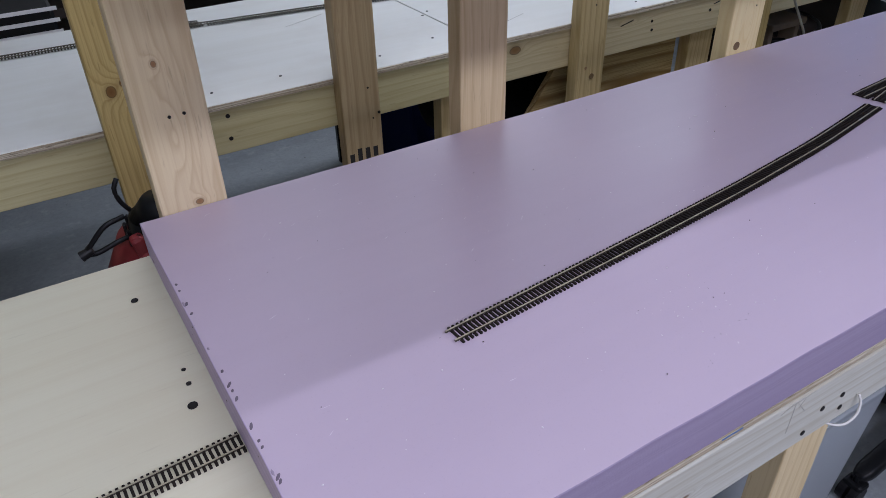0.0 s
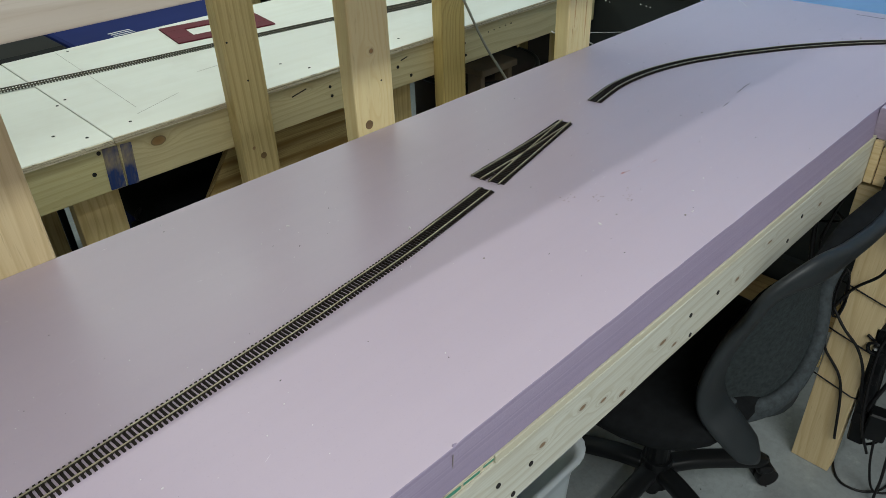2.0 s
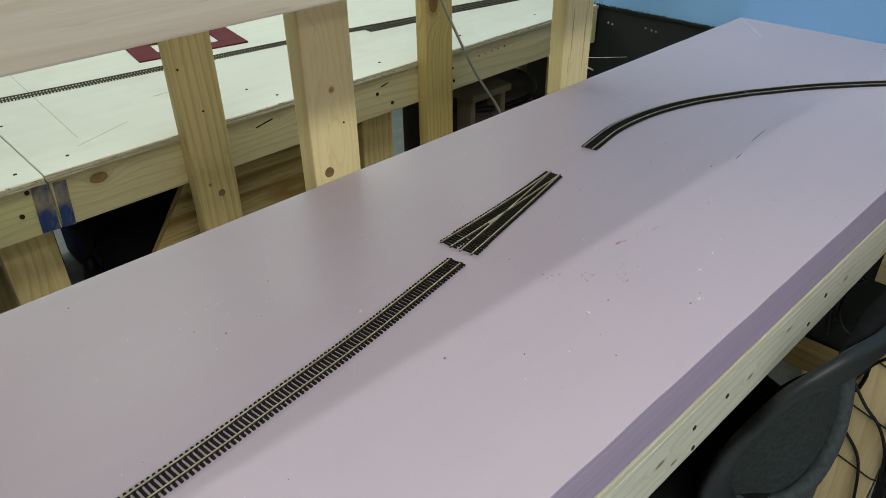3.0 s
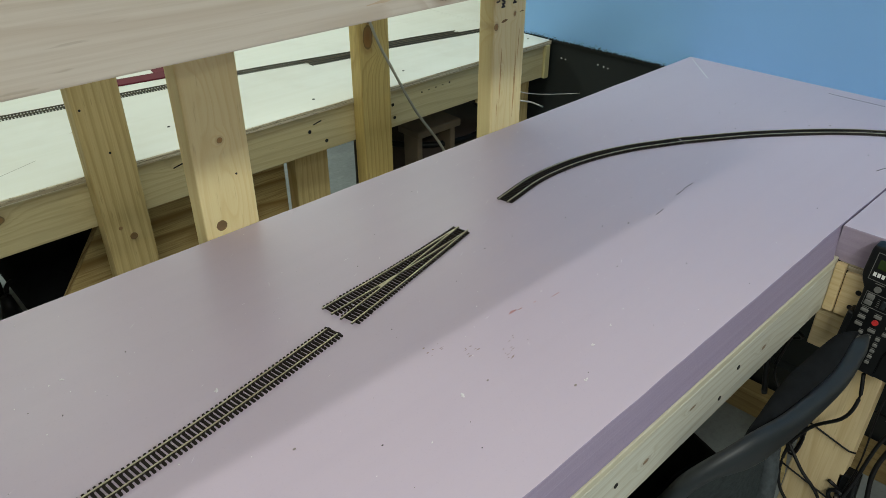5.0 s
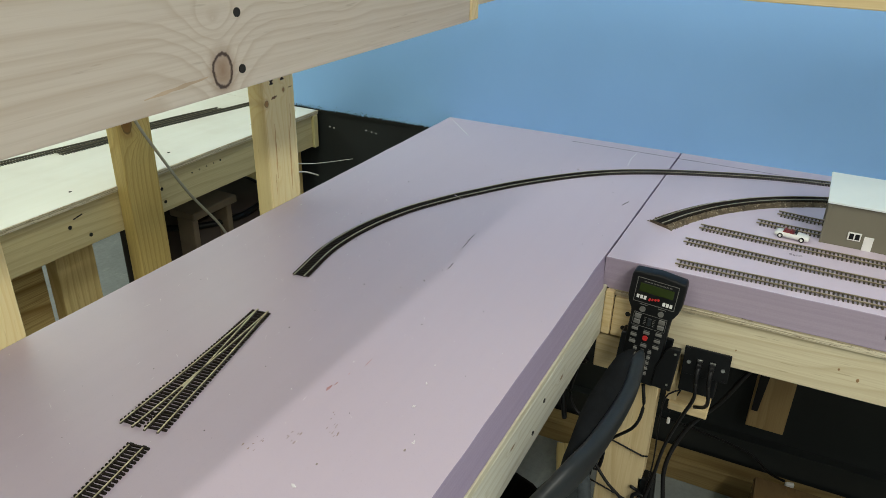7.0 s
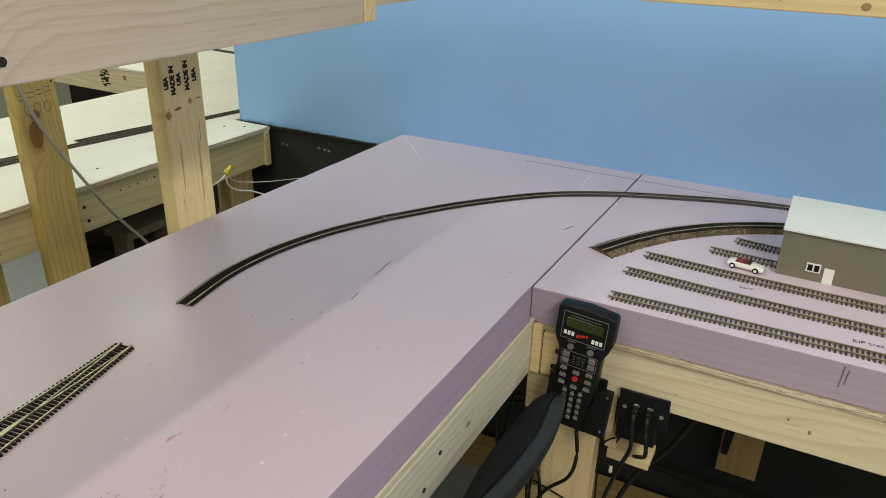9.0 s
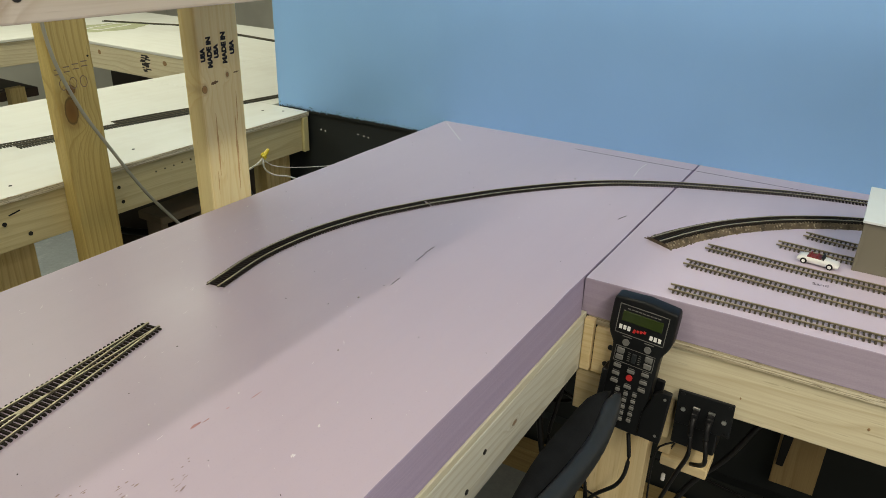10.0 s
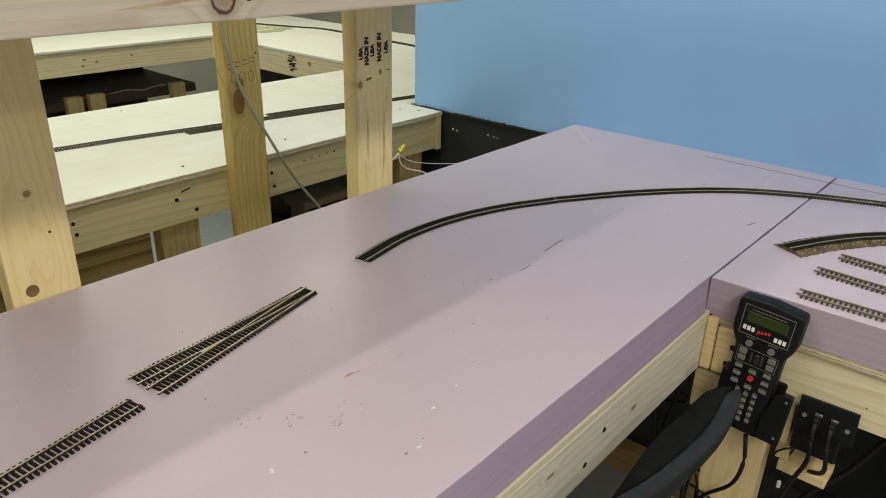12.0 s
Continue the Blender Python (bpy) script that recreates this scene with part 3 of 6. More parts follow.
for x, z in ((0.665, 0.815), (0.700, 0.818), (0.705, 0.795), (0.640, 0.790), (0.880, 0.823), (0.905, 0.787), (0.935, 0.812),
             (1.280, 0.826), (1.290, 0.785), (1.357, 0.824), (1.640, 0.830), (1.600, 0.800)):
    screw_hole(rail, x, 0.2781, z, (0, -1, 0), 0.0036)

for x, y, r in ((0.043, 0.825, 0.0045), (0.057, 0.605, 0.0055), (0.062, 0.640, 0.003), (0.063, 0.665, 0.0025), (-0.25, 0.60, 0.005), (-0.3, 0.85, 0.005)):
    screw_hole(bench, x, y, Z_PLY + 0.0003, (0, 0, 1), r)

for x0, z0, x1, z1 in ((0.603, 0.812, 0.604, 0.858), (0.606, 0.858, 0.627, 0.833), (0.590, 0.856, 0.636, 0.859), (0.581, 0.853, 0.600, 0.858), (0.612, 0.846, 0.620, 0.856)):
    d = Vector((x1 - x0, 0, z1 - z0))
    part("pencil_stroke", box(d.length, 0.0004, 0.0009), GRAPHITE_LIGHT, rail, "", pose((x0 + x1) / 2, 0.2783, (z0 + z1) / 2, 0, -math.degrees(math.atan2(d.z, d.x)), 0))

# ---- wing benchwork along the painted wall ----


def wing_x(y):
    return 1.962 - 0.03 * y


def wing_board(name, dx0, dx1, y0, y1, z0, z1, material, parent, label="", bevel=0.002):
    ym = (y0 + y1) / 2
    bm, _ = board(dx0, dx1, y0, y1, z0, z1, "y", bevel)
    return part(name, bm, material, parent, label, pose(wing_x(ym) + (dx0 + dx1) / 2, ym, (z0 + z1) / 2, 0, 0, 90 + TURNED))


ZW_PLY, ZW_RAIL, ZW_LOW = 0.866, 0.853, 0.764
wing = thing("wing_bench", "pine and plywood layout bench along the painted wall", "bench", (2.3, -0.6, 0.0))
wing_board("plywood_deck", 0.004, 0.640, -1.90, 0.276, ZW_RAIL + 0.0005, ZW_PLY, PLY_FACE, wing)
wing_board("deck_edge", 0.0005, 0.0035, -1.90, 0.276, ZW_RAIL + 0.0008, ZW_PLY - 0.0005, PLY_EDGE, wing, "layered plywood edge", 0)
wing_rail = wing_board("front_rail", 0.006, 0.044, -1.90, 0.205, ZW_LOW, ZW_RAIL, PINE_WING, wing, "pale cream pine front rail")
wing_board("back_rail", 0.590, 0.628, -1.90, 0.27, ZW_LOW, ZW_RAIL, PINE_YELLOW, wing)
wing_board("corner_block", -0.006, 0.040, 0.207, 0.262, 0.775, ZW_RAIL, PINE_CREAM, wing, "pine corner block with screw holes")
wing_board("corner_cleat", -0.012, 0.000, 0.2625, 0.2782, 0.778, 0.8655, PINE_CREAM, wing)
wing_board("corner_plate", 0.010, 0.030, 0.135, 0.288, 0.690, ZW_LOW - 0.001, PINE_CREAM, wing, "pine corner plate with drilled holes")
add_board("leg", (1.975, 2.013, 0.163, 0.252, 0.0, 0.6895), PINE_CREAM, wing, "pine corner leg", along="z")
add_board("leg", (2.02, 2.058, -1.6, -1.511, 0.0, ZW_LOW), PINE, wing, along="z")
for y, dz in ((0.235, 0.826), (0.240, 0.796), (0.222, 0.79)):
    screw_hole(wing, wing_x(y) - 0.0065, y, dz, (-1, 0, 0), 0.0045)
for y, z, a, b in ((-0.105, 0.812, 0.004, 0.003), (-0.135, 0.800, 0.006, 0.004), (-0.30, 0.79, 0.005, 0.003), (0.05, 0.80, 0.003, 0.002)):
    knot(wing_rail, wing_x(y) + 0.0058, y, z, (-1, 0, 0), b * 0.6, a * 0.6)

# ---- foam boards ----


def slab(name, outline, z0, z1, material, edge, label, category, wobble=0.0, group="", foot=None, end=None):
    """A foam board from a plan outline: soft rim, top and cut edge with their own materials."""
    bm = bmesh.new()
    ring = []
    n = len(outline)
    for i in range(n):
        a, b = Vector(outline[i]), Vector(outline[(i + 1) % n])
        k = max(1, int((b - a).length / 0.02)) if wobble else 1
        for j in range(k):
            p = a + (b - a) * (j / k)
            q = noise.noise(Vector((p.x * 14, p.y * 14, 3.1))) * wobble
            d = (b - a).normalized()
            ring.append(p + Vector((-d.y, d.x)) * (q if j else 0))
    c = sum(ring, Vector((0, 0))) / len(ring)
    levels = ((0.0, z0), (0.0, z1 - 0.0010), (0.0003, z1 - 0.0003), (0.0010, z1))
    rows = []
    for inset, z in levels:
        row = []
        for i, p in enumerate(ring):
            d = (ring[(i + 1) % len(ring)] - ring[i - 1]).normalized()
            inward = Vector((-d.y, d.x))
            q = p + inward * inset
            if foot is not None and z == z0 and q.y < 0.30 and q.x < 1.94:
                q.y = min(q.y, foot)
            row.append(bm.verts.new((*q, z)))
        rows.append(row)
    for r, s in zip(rows, rows[1:]):
        for i in range(len(ring)):
            j = (i + 1) % len(ring)
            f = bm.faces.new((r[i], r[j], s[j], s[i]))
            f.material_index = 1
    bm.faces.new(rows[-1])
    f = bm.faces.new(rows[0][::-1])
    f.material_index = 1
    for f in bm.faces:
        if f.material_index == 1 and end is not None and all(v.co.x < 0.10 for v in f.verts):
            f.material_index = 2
    mesh = to_mesh(name, bm, material)
    mesh.materials.append(edge)
    if end is not None:
        mesh.materials.append(end)
    return tagged(new(name, mesh), label, category, group)


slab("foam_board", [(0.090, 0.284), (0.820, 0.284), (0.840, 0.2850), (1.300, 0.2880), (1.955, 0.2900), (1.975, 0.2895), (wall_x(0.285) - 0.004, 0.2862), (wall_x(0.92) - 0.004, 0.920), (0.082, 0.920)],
     Z_PLY + 0.0005, Z_FOAM, FOAM, FOAM_EDGE, "long lilac-purple insulation foam board lying on the plywood deck", "foam board", 0.0012, "foam boards", 0.2812, FOAM_END_LIT)
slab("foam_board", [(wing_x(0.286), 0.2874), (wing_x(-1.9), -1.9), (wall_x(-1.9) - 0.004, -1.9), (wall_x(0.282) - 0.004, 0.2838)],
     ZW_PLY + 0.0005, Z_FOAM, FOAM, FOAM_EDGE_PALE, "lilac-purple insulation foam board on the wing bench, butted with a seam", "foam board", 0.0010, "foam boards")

for y, h in ((-0.152, 0.034), (-0.158, 0.022)):
    solo("cut_mark", box(0.0012, 0.0016, h, 0.0003), GRAPHITE, "short dark knife cut in the foam edge", "cut mark", pose(wing_x(y) - 0.0004, y, 0.904, 3, 0, 0))

solo("cut_mark", box(0.0012, 0.0010, 0.044, 0.0003), GRIT, "faint upright knife line in the foam edge", "cut mark", pose(0.818, 0.2832, 0.898, 4, 0, 0))

# ---- posts ----


def knotty(name, base, x0, x1, y0, z1, spots):
    """The wood of one post, with knots at given places of its front."""
    light, dark, rings, contrast = base
    centres = [((z - z1 / 2, -0.019, -(x - (x0 + x1) / 2)), (h, 0.05, w), style) for x, z, w, h, style in spots]
    return wood(name, light, dark, rings, contrast, tint=0.05, knots=0.4, centres=centres)


GOLD = ((0.63, 0.495, 0.19), (0.40, 0.27, 0.08), 3.2, 0.85)
CREAM = ((0.90, 0.785, 0.43), (0.77, 0.60, 0.255), 3.0, 0.6)
PALE = ((0.84, 0.72, 0.46), (0.66, 0.51, 0.27), 3.0, 0.75)


def post(x0, x1, y0, y1, z1, material, label, holes=(), knots=()):
    bm, m = board(x0, x1, y0, y1, 0.0, z1, "z", 0.0035)
    ob = solo("wooden_post", bm, material, label, "post", m, "posts that carry the upper deck")
    for x, z, r in holes:
        screw_hole(ob, x, y0 - 0.0004, z, (0, -1, 0), r, material=HOLE_WOOD if r > 0.006 else HOLE)
    for x, z, a, b, t in knots:
        knot(ob, x, y0 - 0.0002, z, (0, -1, 0), a, b, t)
    return ob


Y_A, Y_B = 0.9205, 1.330
post_1 = post(0.112, 0.203, Y_A, Y_A + 0.038, 1.318, knotty("pine_corner_post", PALE, 0.112, 0.203, Y_A, 1.318, (
    (0.165, 0.932, 0.005, 0.004, "brown"), (0.150, 1.130, 0.003, 0.004, "brown"), (0.155, 1.03, 0.008, 0.03, "eye"))),
              "pale pine post behind the corner of the foam board", ((0.153, 1.060, 0.0022), (0.172, 1.061, 0.0022)))
post_2 = post(0.592, 0.681, Y_A, Y_A + 0.038, 1.318, PINE, "pale pine post with a faint embossed mill stamp")
post_3 = post(1.217, 1.306, Y_A, Y_A + 0.038, 1.318, knotty("pine_drilled_post", CREAM, 1.217, 1.306, Y_A, 1.318, (
    (1.262, 1.072, 0.004, 0.004, "brown"), (1.245, 1.14, 0.010, 0.03, "eye"), (1.27, 0.98, 0.008, 0.03, "eye"))), "pale pine post with a drilled round hole near its foot",
              ((1.243, 0.941, 0.0085), (1.279, 1.015, 0.0016)))
post_4 = post(1.829, 1.918, Y_A, Y_A + 0.038, 1.318, knotty("pine_stamped_post", CREAM, 1.829, 1.918, Y_A, 1.318, (
    (1.836, 1.131, 0.005, 0.006, "brown"), (1.886, 1.148, 0.003, 0.004, "brown"), (1.86, 1.02, 0.004, 0.02, "eye"))),
              "yellow pine post stamped with black letters")
post_5 = post(0.100, 0.189, Y_B, Y_B + 0.037, 1.60, knotty("pine_knotted_post", GOLD, 0.100, 0.189, Y_B, 1.60, (
    (0.130, 0.962, 0.008, 0.010, "brown"), (0.157, 0.974, 0.010, 0.008, "brown"))), "darker brown pine post with knots")
post_6 = post(0.556, 0.645, Y_B, Y_B + 0.037, 1.60, PINE_BROWN, "brown pine post with small black stamp marks",
              ((0.618, 0.860, 0.0022), (0.640, 0.800, 0.0035), (0.625, 0.790, 0.002)))
post_7 = post(1.193, 1.282, Y_B, Y_B + 0.037, 1.60, PINE_YELLOW, "pale yellow pine post with a drilled hole",
              ((1.243, 0.750, 0.0075), (1.238, 0.93, 0.0022), (1.205, 1.02, 0.0022)), ((1.222, 0.775, 0.004, 0.004, 0),))
post_8 = post(1.826, 1.915, Y_B, Y_B + 0.037, 1.60, knotty("pine_big_knot_post", GOLD, 1.826, 1.915, Y_B, 1.60, (
    (1.858, 1.070, 0.009, 0.009, "brown"), (1.852, 1.030, 0.013, 0.026, "brown"), (1.875, 0.995, 0.010, 0.010, "eye"))),
              "yellow pine post with a large dark knot", ((1.905, 1.13, 0.002),))

# resin streaks on the stamped post


def streak(parent, x, y, z, w, h, lean=0.0, material=None):
    bm = bmesh.new()
    n = 12
    a = [bm.verts.new((w * 0.5 * math.sin(math.pi * i / n) * (1 + 0.3 * math.sin(i * 2.1)), 0, h * (i / n - 0.5))) for i in range(1, n)]
    b = [bm.verts.new((-w * 0.5 * math.sin(math.pi * i / n) * (1 + 0.3 * math.cos(i * 1.7)), 0, h * (i / n - 0.5))) for i in range(1, n)]
    for i in range(n - 2):
        bm.faces.new((a[i], a[i + 1], b[i + 1], b[i]))
    part("resin_streak", bm, material or RESIN, parent, "", pose(x, y - 0.0005, z, 0, lean, 0))


for x, z, w, h, lean in ((1.852, 1.035, 0.0035, 0.13, 1), (1.893, 1.01, 0.0040, 0.16, 1), (1.900, 1.09, 0.0022, 0.07, 2), 
                         (1.845, 0.97, 0.002, 0.05, 2)):
    streak(post_4, x, Y_A, z, w, h, lean)
for x, z, w, h, lean in ((1.857, 1.139, 0.0050, 0.020, 80), (1.905, 1.150, 0.0022, 0.014, 86)):
    streak(post_4, x, Y_A, z, w, h, lean, HOLE_WOOD)

# stamps on the posts
for x, z, text, size in ((1.8390, 1.1850, "USA", 0.0114), (1.8530, 1.1880, "MADE IN", 0.0124), (1.8670, 1.1880, "USA", 0.0116), (1.8840, 1.1920, "MADE IN", 0.0128), (1.9010, 1.1905, "USA", 0.0118)):
    writing(text, size, pose(x, Y_A - 0.0003, z, 90, -90, 0), post_4, INK, "stamp", spacing=0.98, bold=0.0008)


def bars(parent, y, cells, material, thick=0.0003):
    for x, z, w, h in cells:
        part("stamp_mark", box(w, thick, h), material, parent, "", pose(x, y - 0.0001, z))


bars(post_6, Y_B, [(0.568 + 0.019 * i, 0.705 + 0.006 * (i % 2), 0.011, 0.024 + 0.008 * (i % 3)) for i in range(4)], INK)
bars(post_2, Y_A, [(0.600 + 0.0165 * i + d, z + 0.0015 * i, 0.0016, 0.010) for i in range(5) for d, z in ((0.0, 1.184), (0.006, 1.183))], INK_FAINT)
bars(post_2, Y_A, [(0.604 + 0.0165 * i, z + 0.0015 * i, 0.009, 0.0015) for i in range(5) for z in (1.190, 1.176, 1.170)], INK_FAINT)
bars(post_2, Y_A, [(0.608 + 0.018 * i + d, 1.152 + 0.0035 * i, 0.0011, 0.013) for i in (0, 2, 3) for d in (-0.002, 0.002)], INK_FAINT)


def ring_mark(parent, x, y, z, r):
    bm = bmesh.new()
    n = 20
    v = [(bm.verts.new((r * math.cos(2 * math.pi * i / n), 0, r * 1.45 * math.sin(2 * math.pi * i / n))),
          bm.verts.new((r * 0.8 * math.cos(2 * math.pi * i / n), 0, r * 1.25 * math.sin(2 * math.pi * i / n)))) for i in range(n)]
    for i in range(n):
        a, b = v[i], v[(i + 1) % n]
        bm.faces.new((a[0], b[0], b[1], a[1]))
    part("stamp_mark", bm, INK_FAINT, parent, "", pose(x, y - 0.0004, z))


for x, z, r in ((0.608, 1.151, 0.0062), (0.624, 1.158, 0.0028), (0.626, 1.150, 0.0030), (0.644, 1.158, 0.0064), (0.662, 1.161, 0.0064), (0.674, 1.168, 0.0026)):
    ring_mark(post_2, x, Y_A, z, r)
bars(post_8, Y_B, [(1.838 + 0.019 * i, 1.103 + 0.003 * i + d, 0.013, 0.002) for i in range(4) for d in (0.0, 0.009)], INK_FAINT)
for x in (1.845, 1.866, 1.888):
    ring_mark(post_8, x, Y_B, 1.083, 0.008)

# ---- upper deck ----
upper = thing("upper_deck", "upper layout deck of pine boards over the foam", "deck", (0.9, 0.7, 1.318))
FX, FZ = (0.070 + 1.819) / 2, (1.318 + 1.458) / 2
FASCIA_WOOD = wood("pine_fascia_with_knot", (0.585, 0.53, 0.46), (0.42, 0.345, 0.265), 3.2, 0.7, tint=0.02, knots=0.3, centres=[
    ((x - FX, -0.0095, z - FZ), (w, 0.05, h), style) for x, z, w, h, style in (
        (1.3055, 1.3395, 0.0132, 0.0168, "bark"), (1.300, 1.384, 0.016, 0.012, "eye"), (1.415, 1.402, 0.02, 0.009, "eye"), (1.500, 1.405, 0.012, 0.012, "eye"), (0.72, 1.40, 0.02, 0.012, "eye"))])
fascia = add_board("fascia_board", (0.070, 1.819, 0.505, 0.524, 1.318, 1.458), FASCIA_WOOD, upper, "whitewashed pine fascia board with a large knot")
add_board("cross_piece", (1.8195, 1.845, 0.503, 0.905, 1.319, 1.458), PINE, upper, along="y")
add_board("fascia_board", (1.8455, 2.100, 0.512, 0.531, 1.336, 1.458), PINE_WHITE, upper)
add_board("deck_panel", (0.070, 2.10, 0.506, 0.960, 1.4585, 1.471), PLY_FACE, upper)
add_board("rear_board", (0.070, 2.10, 0.900, 0.919, 1.3185, 1.458), PINE, upper)
for x in (0.075, 0.40, 1.0, 1.45):
    add_board("joist", (x, x + 0.038, 0.5245, 0.899, 1.37, 1.458), PINE, upper, along="y")
for x, z in ((1.330, 1.387), (1.330, 1.337), (0.721, 1.343), (0.722, 1.395), (0.10, 1.345), (0.10, 1.395)):
    screw_hole(fascia, x, 0.5046, z, (0, -1, 0), 0.0042)

streak(fascia, 1.251, 0.5052, 1.3348, 0.0032, 0.086, 86, KNOT_PALE)

wing_upper = thing("upper_wing_deck", "upper layout deck along the painted wall", "deck", (2.3, -0.6, 1.345))
wing_fascia = add_board("fascia_board", (2.100, 2.138, -1.9, 0.511, 1.346, 1.434), PINE, wing_upper, "pine fascia board with knots", along="y")
for y in (-1.2, -0.6):
    add_board("joist", (2.1385, 2.56, y, y + 0.038, 1.346, 1.434), PINE, wing_upper)
knot(wing_fascia, 2.0998, -0.072, 1.358, (-1, 0, 0), 0.006, 0.005)
screw_hole(wing_fascia, 2.0996, 0.030, 1.362, (-1, 0, 0), 0.003)
for y in (-0.12, 0.11, 0.20):
    screw_hole(wing_fascia, 2.0996, y, 1.375, (-1, 0, 0), 0.002)

# ---- back benches ----
Z_TOP = 0.885
back = thing("back_bench", "white-topped layout bench across the back aisle", "bench", (1.0, 1.7, 0.0))
back_top = add_board("plywood_top", (-1.9, 0.9392, 1.366, 2.060, Z_TOP - 0.014, Z_TOP - 0.002), WHITE_TOP, back, "white-primed plywood top")
add_board("plywood_top", (0.940, 2.572, 1.366, 2.060, Z_TOP - 0.012, Z_TOP), WHITE_TOP, back, "white-primed plywood top")
add_board("plywood_top", (2.5725, 3.70, 1.50, 2.060, Z_TOP - 0.012, Z_TOP), WHITE_TOP, back)
add_board("top_edge", (-1.9, 0.938, 1.3625, 1.3658, Z_TOP - 0.0138, Z_TOP - 0.0035), PLY_EDGE, back, bevel=0)
add_board("top_edge", (0.940, 2.572, 1.3625, 1.3658, Z_TOP - 0.0118, Z_TOP - 0.001), PLY_EDGE, back, bevel=0)
back_f1 = add_board("fascia_board", (-1.9, 0.942, 1.368, 1.387, 0.775, Z_TOP - 0.0145), FASCIA, back, "pale plywood fascia with screw holes")
BACK_WOOD = wood("birch_fascia_with_knot", (0.67, 0.59, 0.35), (0.48, 0.39, 0.20), 3.0, 0.7, tint=0.05, knots=0.2, centres=[
    ((1.028 - 1.744, -0.0095, 0.848 - 0.8238), (0.0155, 0.05, 0.0095), "brown"), ((1.39 - 1.744, -0.0095, 0.848 - 0.8238), (0.02, 0.05, 0.004), "eye")])
back_f2 = add_board("fascia_board", (0.943, 2.545, 1.368, 1.387, 0.775, Z_TOP - 0.0125), BACK_WOOD, back, "pale plywood fascia with screw holes and a knot")
add_board("end_cleat", (2.546, 2.566, 1.360, 1.392, 0.772, Z_TOP - 0.0125), FASCIA, back, along="z")
add_board("back_rail", (-1.9, 2.90, 2.035, 2.055, 0.775, Z_TOP - 0.0145), FASCIA, back)
for x0, mat in ((0.833, PINE_YELLOW), (1.662, PINE_YELLOW), (-0.4, PINE_YELLOW), (2.42, PINE_YELLOW)):
    add_board("leg", (x0, x0 + 0.095, 1.392, 1.430, 0.0, 0.774), mat, back, along="z")
    add_board("leg", (x0, x0 + 0.095, 1.990, 2.028, 0.0, 0.774), mat, back, along="z")
for x, z in ((0.328, 0.854), (0.326, 0.806), (0.905, 0.862), (0.885, 0.822)):
    screw_hole(back_f1, x, 1.3676, z, (0, -1, 0), 0.0045)
for x, z, r in ((1.475, 0.840, 0.004), (1.478, 0.816, 0.004), (1.697, 0.832, 0.0045), (1.742, 0.798, 0.0045), (1.95, 0.835, 0.0042), (1.955, 0.800, 0.0042),
                (2.05, 0.845, 0.002), (2.075, 0.846, 0.002), (2.10, 0.847, 0.002), (2.125, 0.848, 0.002), (2.15, 0.849, 0.0025)):
    screw_hole(back_f2, x, 1.3676, z, (0, -1, 0), r)
for x, z, a in ((1.385, 0.850, 0.022), (1.72, 0.849, 0.012)):
    part("crack", box(a * 2, 0.0006, 0.003, 0.0005), HOLE, back_f2, "", pose(x, 1.3677, z, 0, -12, 0))
part("blue_tape", box(0.031, 0.0012, 0.090), BLUE_TAPE, back_f1, "blue paint smear beside the board joint", pose(0.925, 1.3668, 0.8225, 0, 3, 0))
part("blue_tape", box(0.023, 0.0012, 0.090), BLUE_TAPE, back_f2, "blue paint smear beside the board joint", pose(0.9575, 1.3668, 0.8205, 0, 4, 0))
for x, y in ((0.32, 1.43), (0.47, 1.44), (0.70, 1.43), (0.86, 1.47), (0.905, 1.41), (1.0, 1.42), (1.42, 1.49), (1.45, 1.41), (0.955, 1.66), (0.93, 1.64),
             (1.75, 1.42), (2.05, 1.44), (2.35, 1.43), (2.53, 1.42), (2.50, 1.47), (1.9, 2.0), (1.1, 2.03), (0.2, 2.05)):
    screw_hole(back_top if x < 0.94 else back, x, y, Z_TOP + (0.0003 if x > 0.94 else -0.0017), (0, 0, 1), 0.0033)
for x0, y0, x1, y1 in ((1.072, 2.075 - 0.03, 1.045, 1.49), (1.25, 1.60, 1.31, 1.605), (1.03, 1.45, 1.15, 1.50), (0.6, 1.75, 0.72, 1.80)):
    d = Vector((x1 - x0, y1 - y0, 0))
    part("pencil_line", box(d.length, 0.0011, 0.0004), GRAPHITE_LIGHT, back, "", pose((x0 + x1) / 2, (y0 + y1) / 2, Z_TOP + 0.0003, 0, 0, math.degrees(math.atan2(d.y, d.x))))

# triangular plywood brace and a plank under the back bench
gusset = bmesh.new()
v = [gusset.verts.new((x, y, z)) for y in (1.440, 1.458) for x, z in ((0.90, 0.30), (1.235, 0.772), (1.66, 0.772), (1.66, 0.30))]
for f in ((0, 1, 2, 3), (4, 5, 6, 7), (0, 1, 5, 4), (1, 2, 6, 5), (2, 3, 7, 6), (3, 0, 4, 7)):
    gusset.faces.new([v[i] for i in f])
part("brace_panel", gusset, FIR_PLY, back, "fir plywood brace panel with a slanted end")

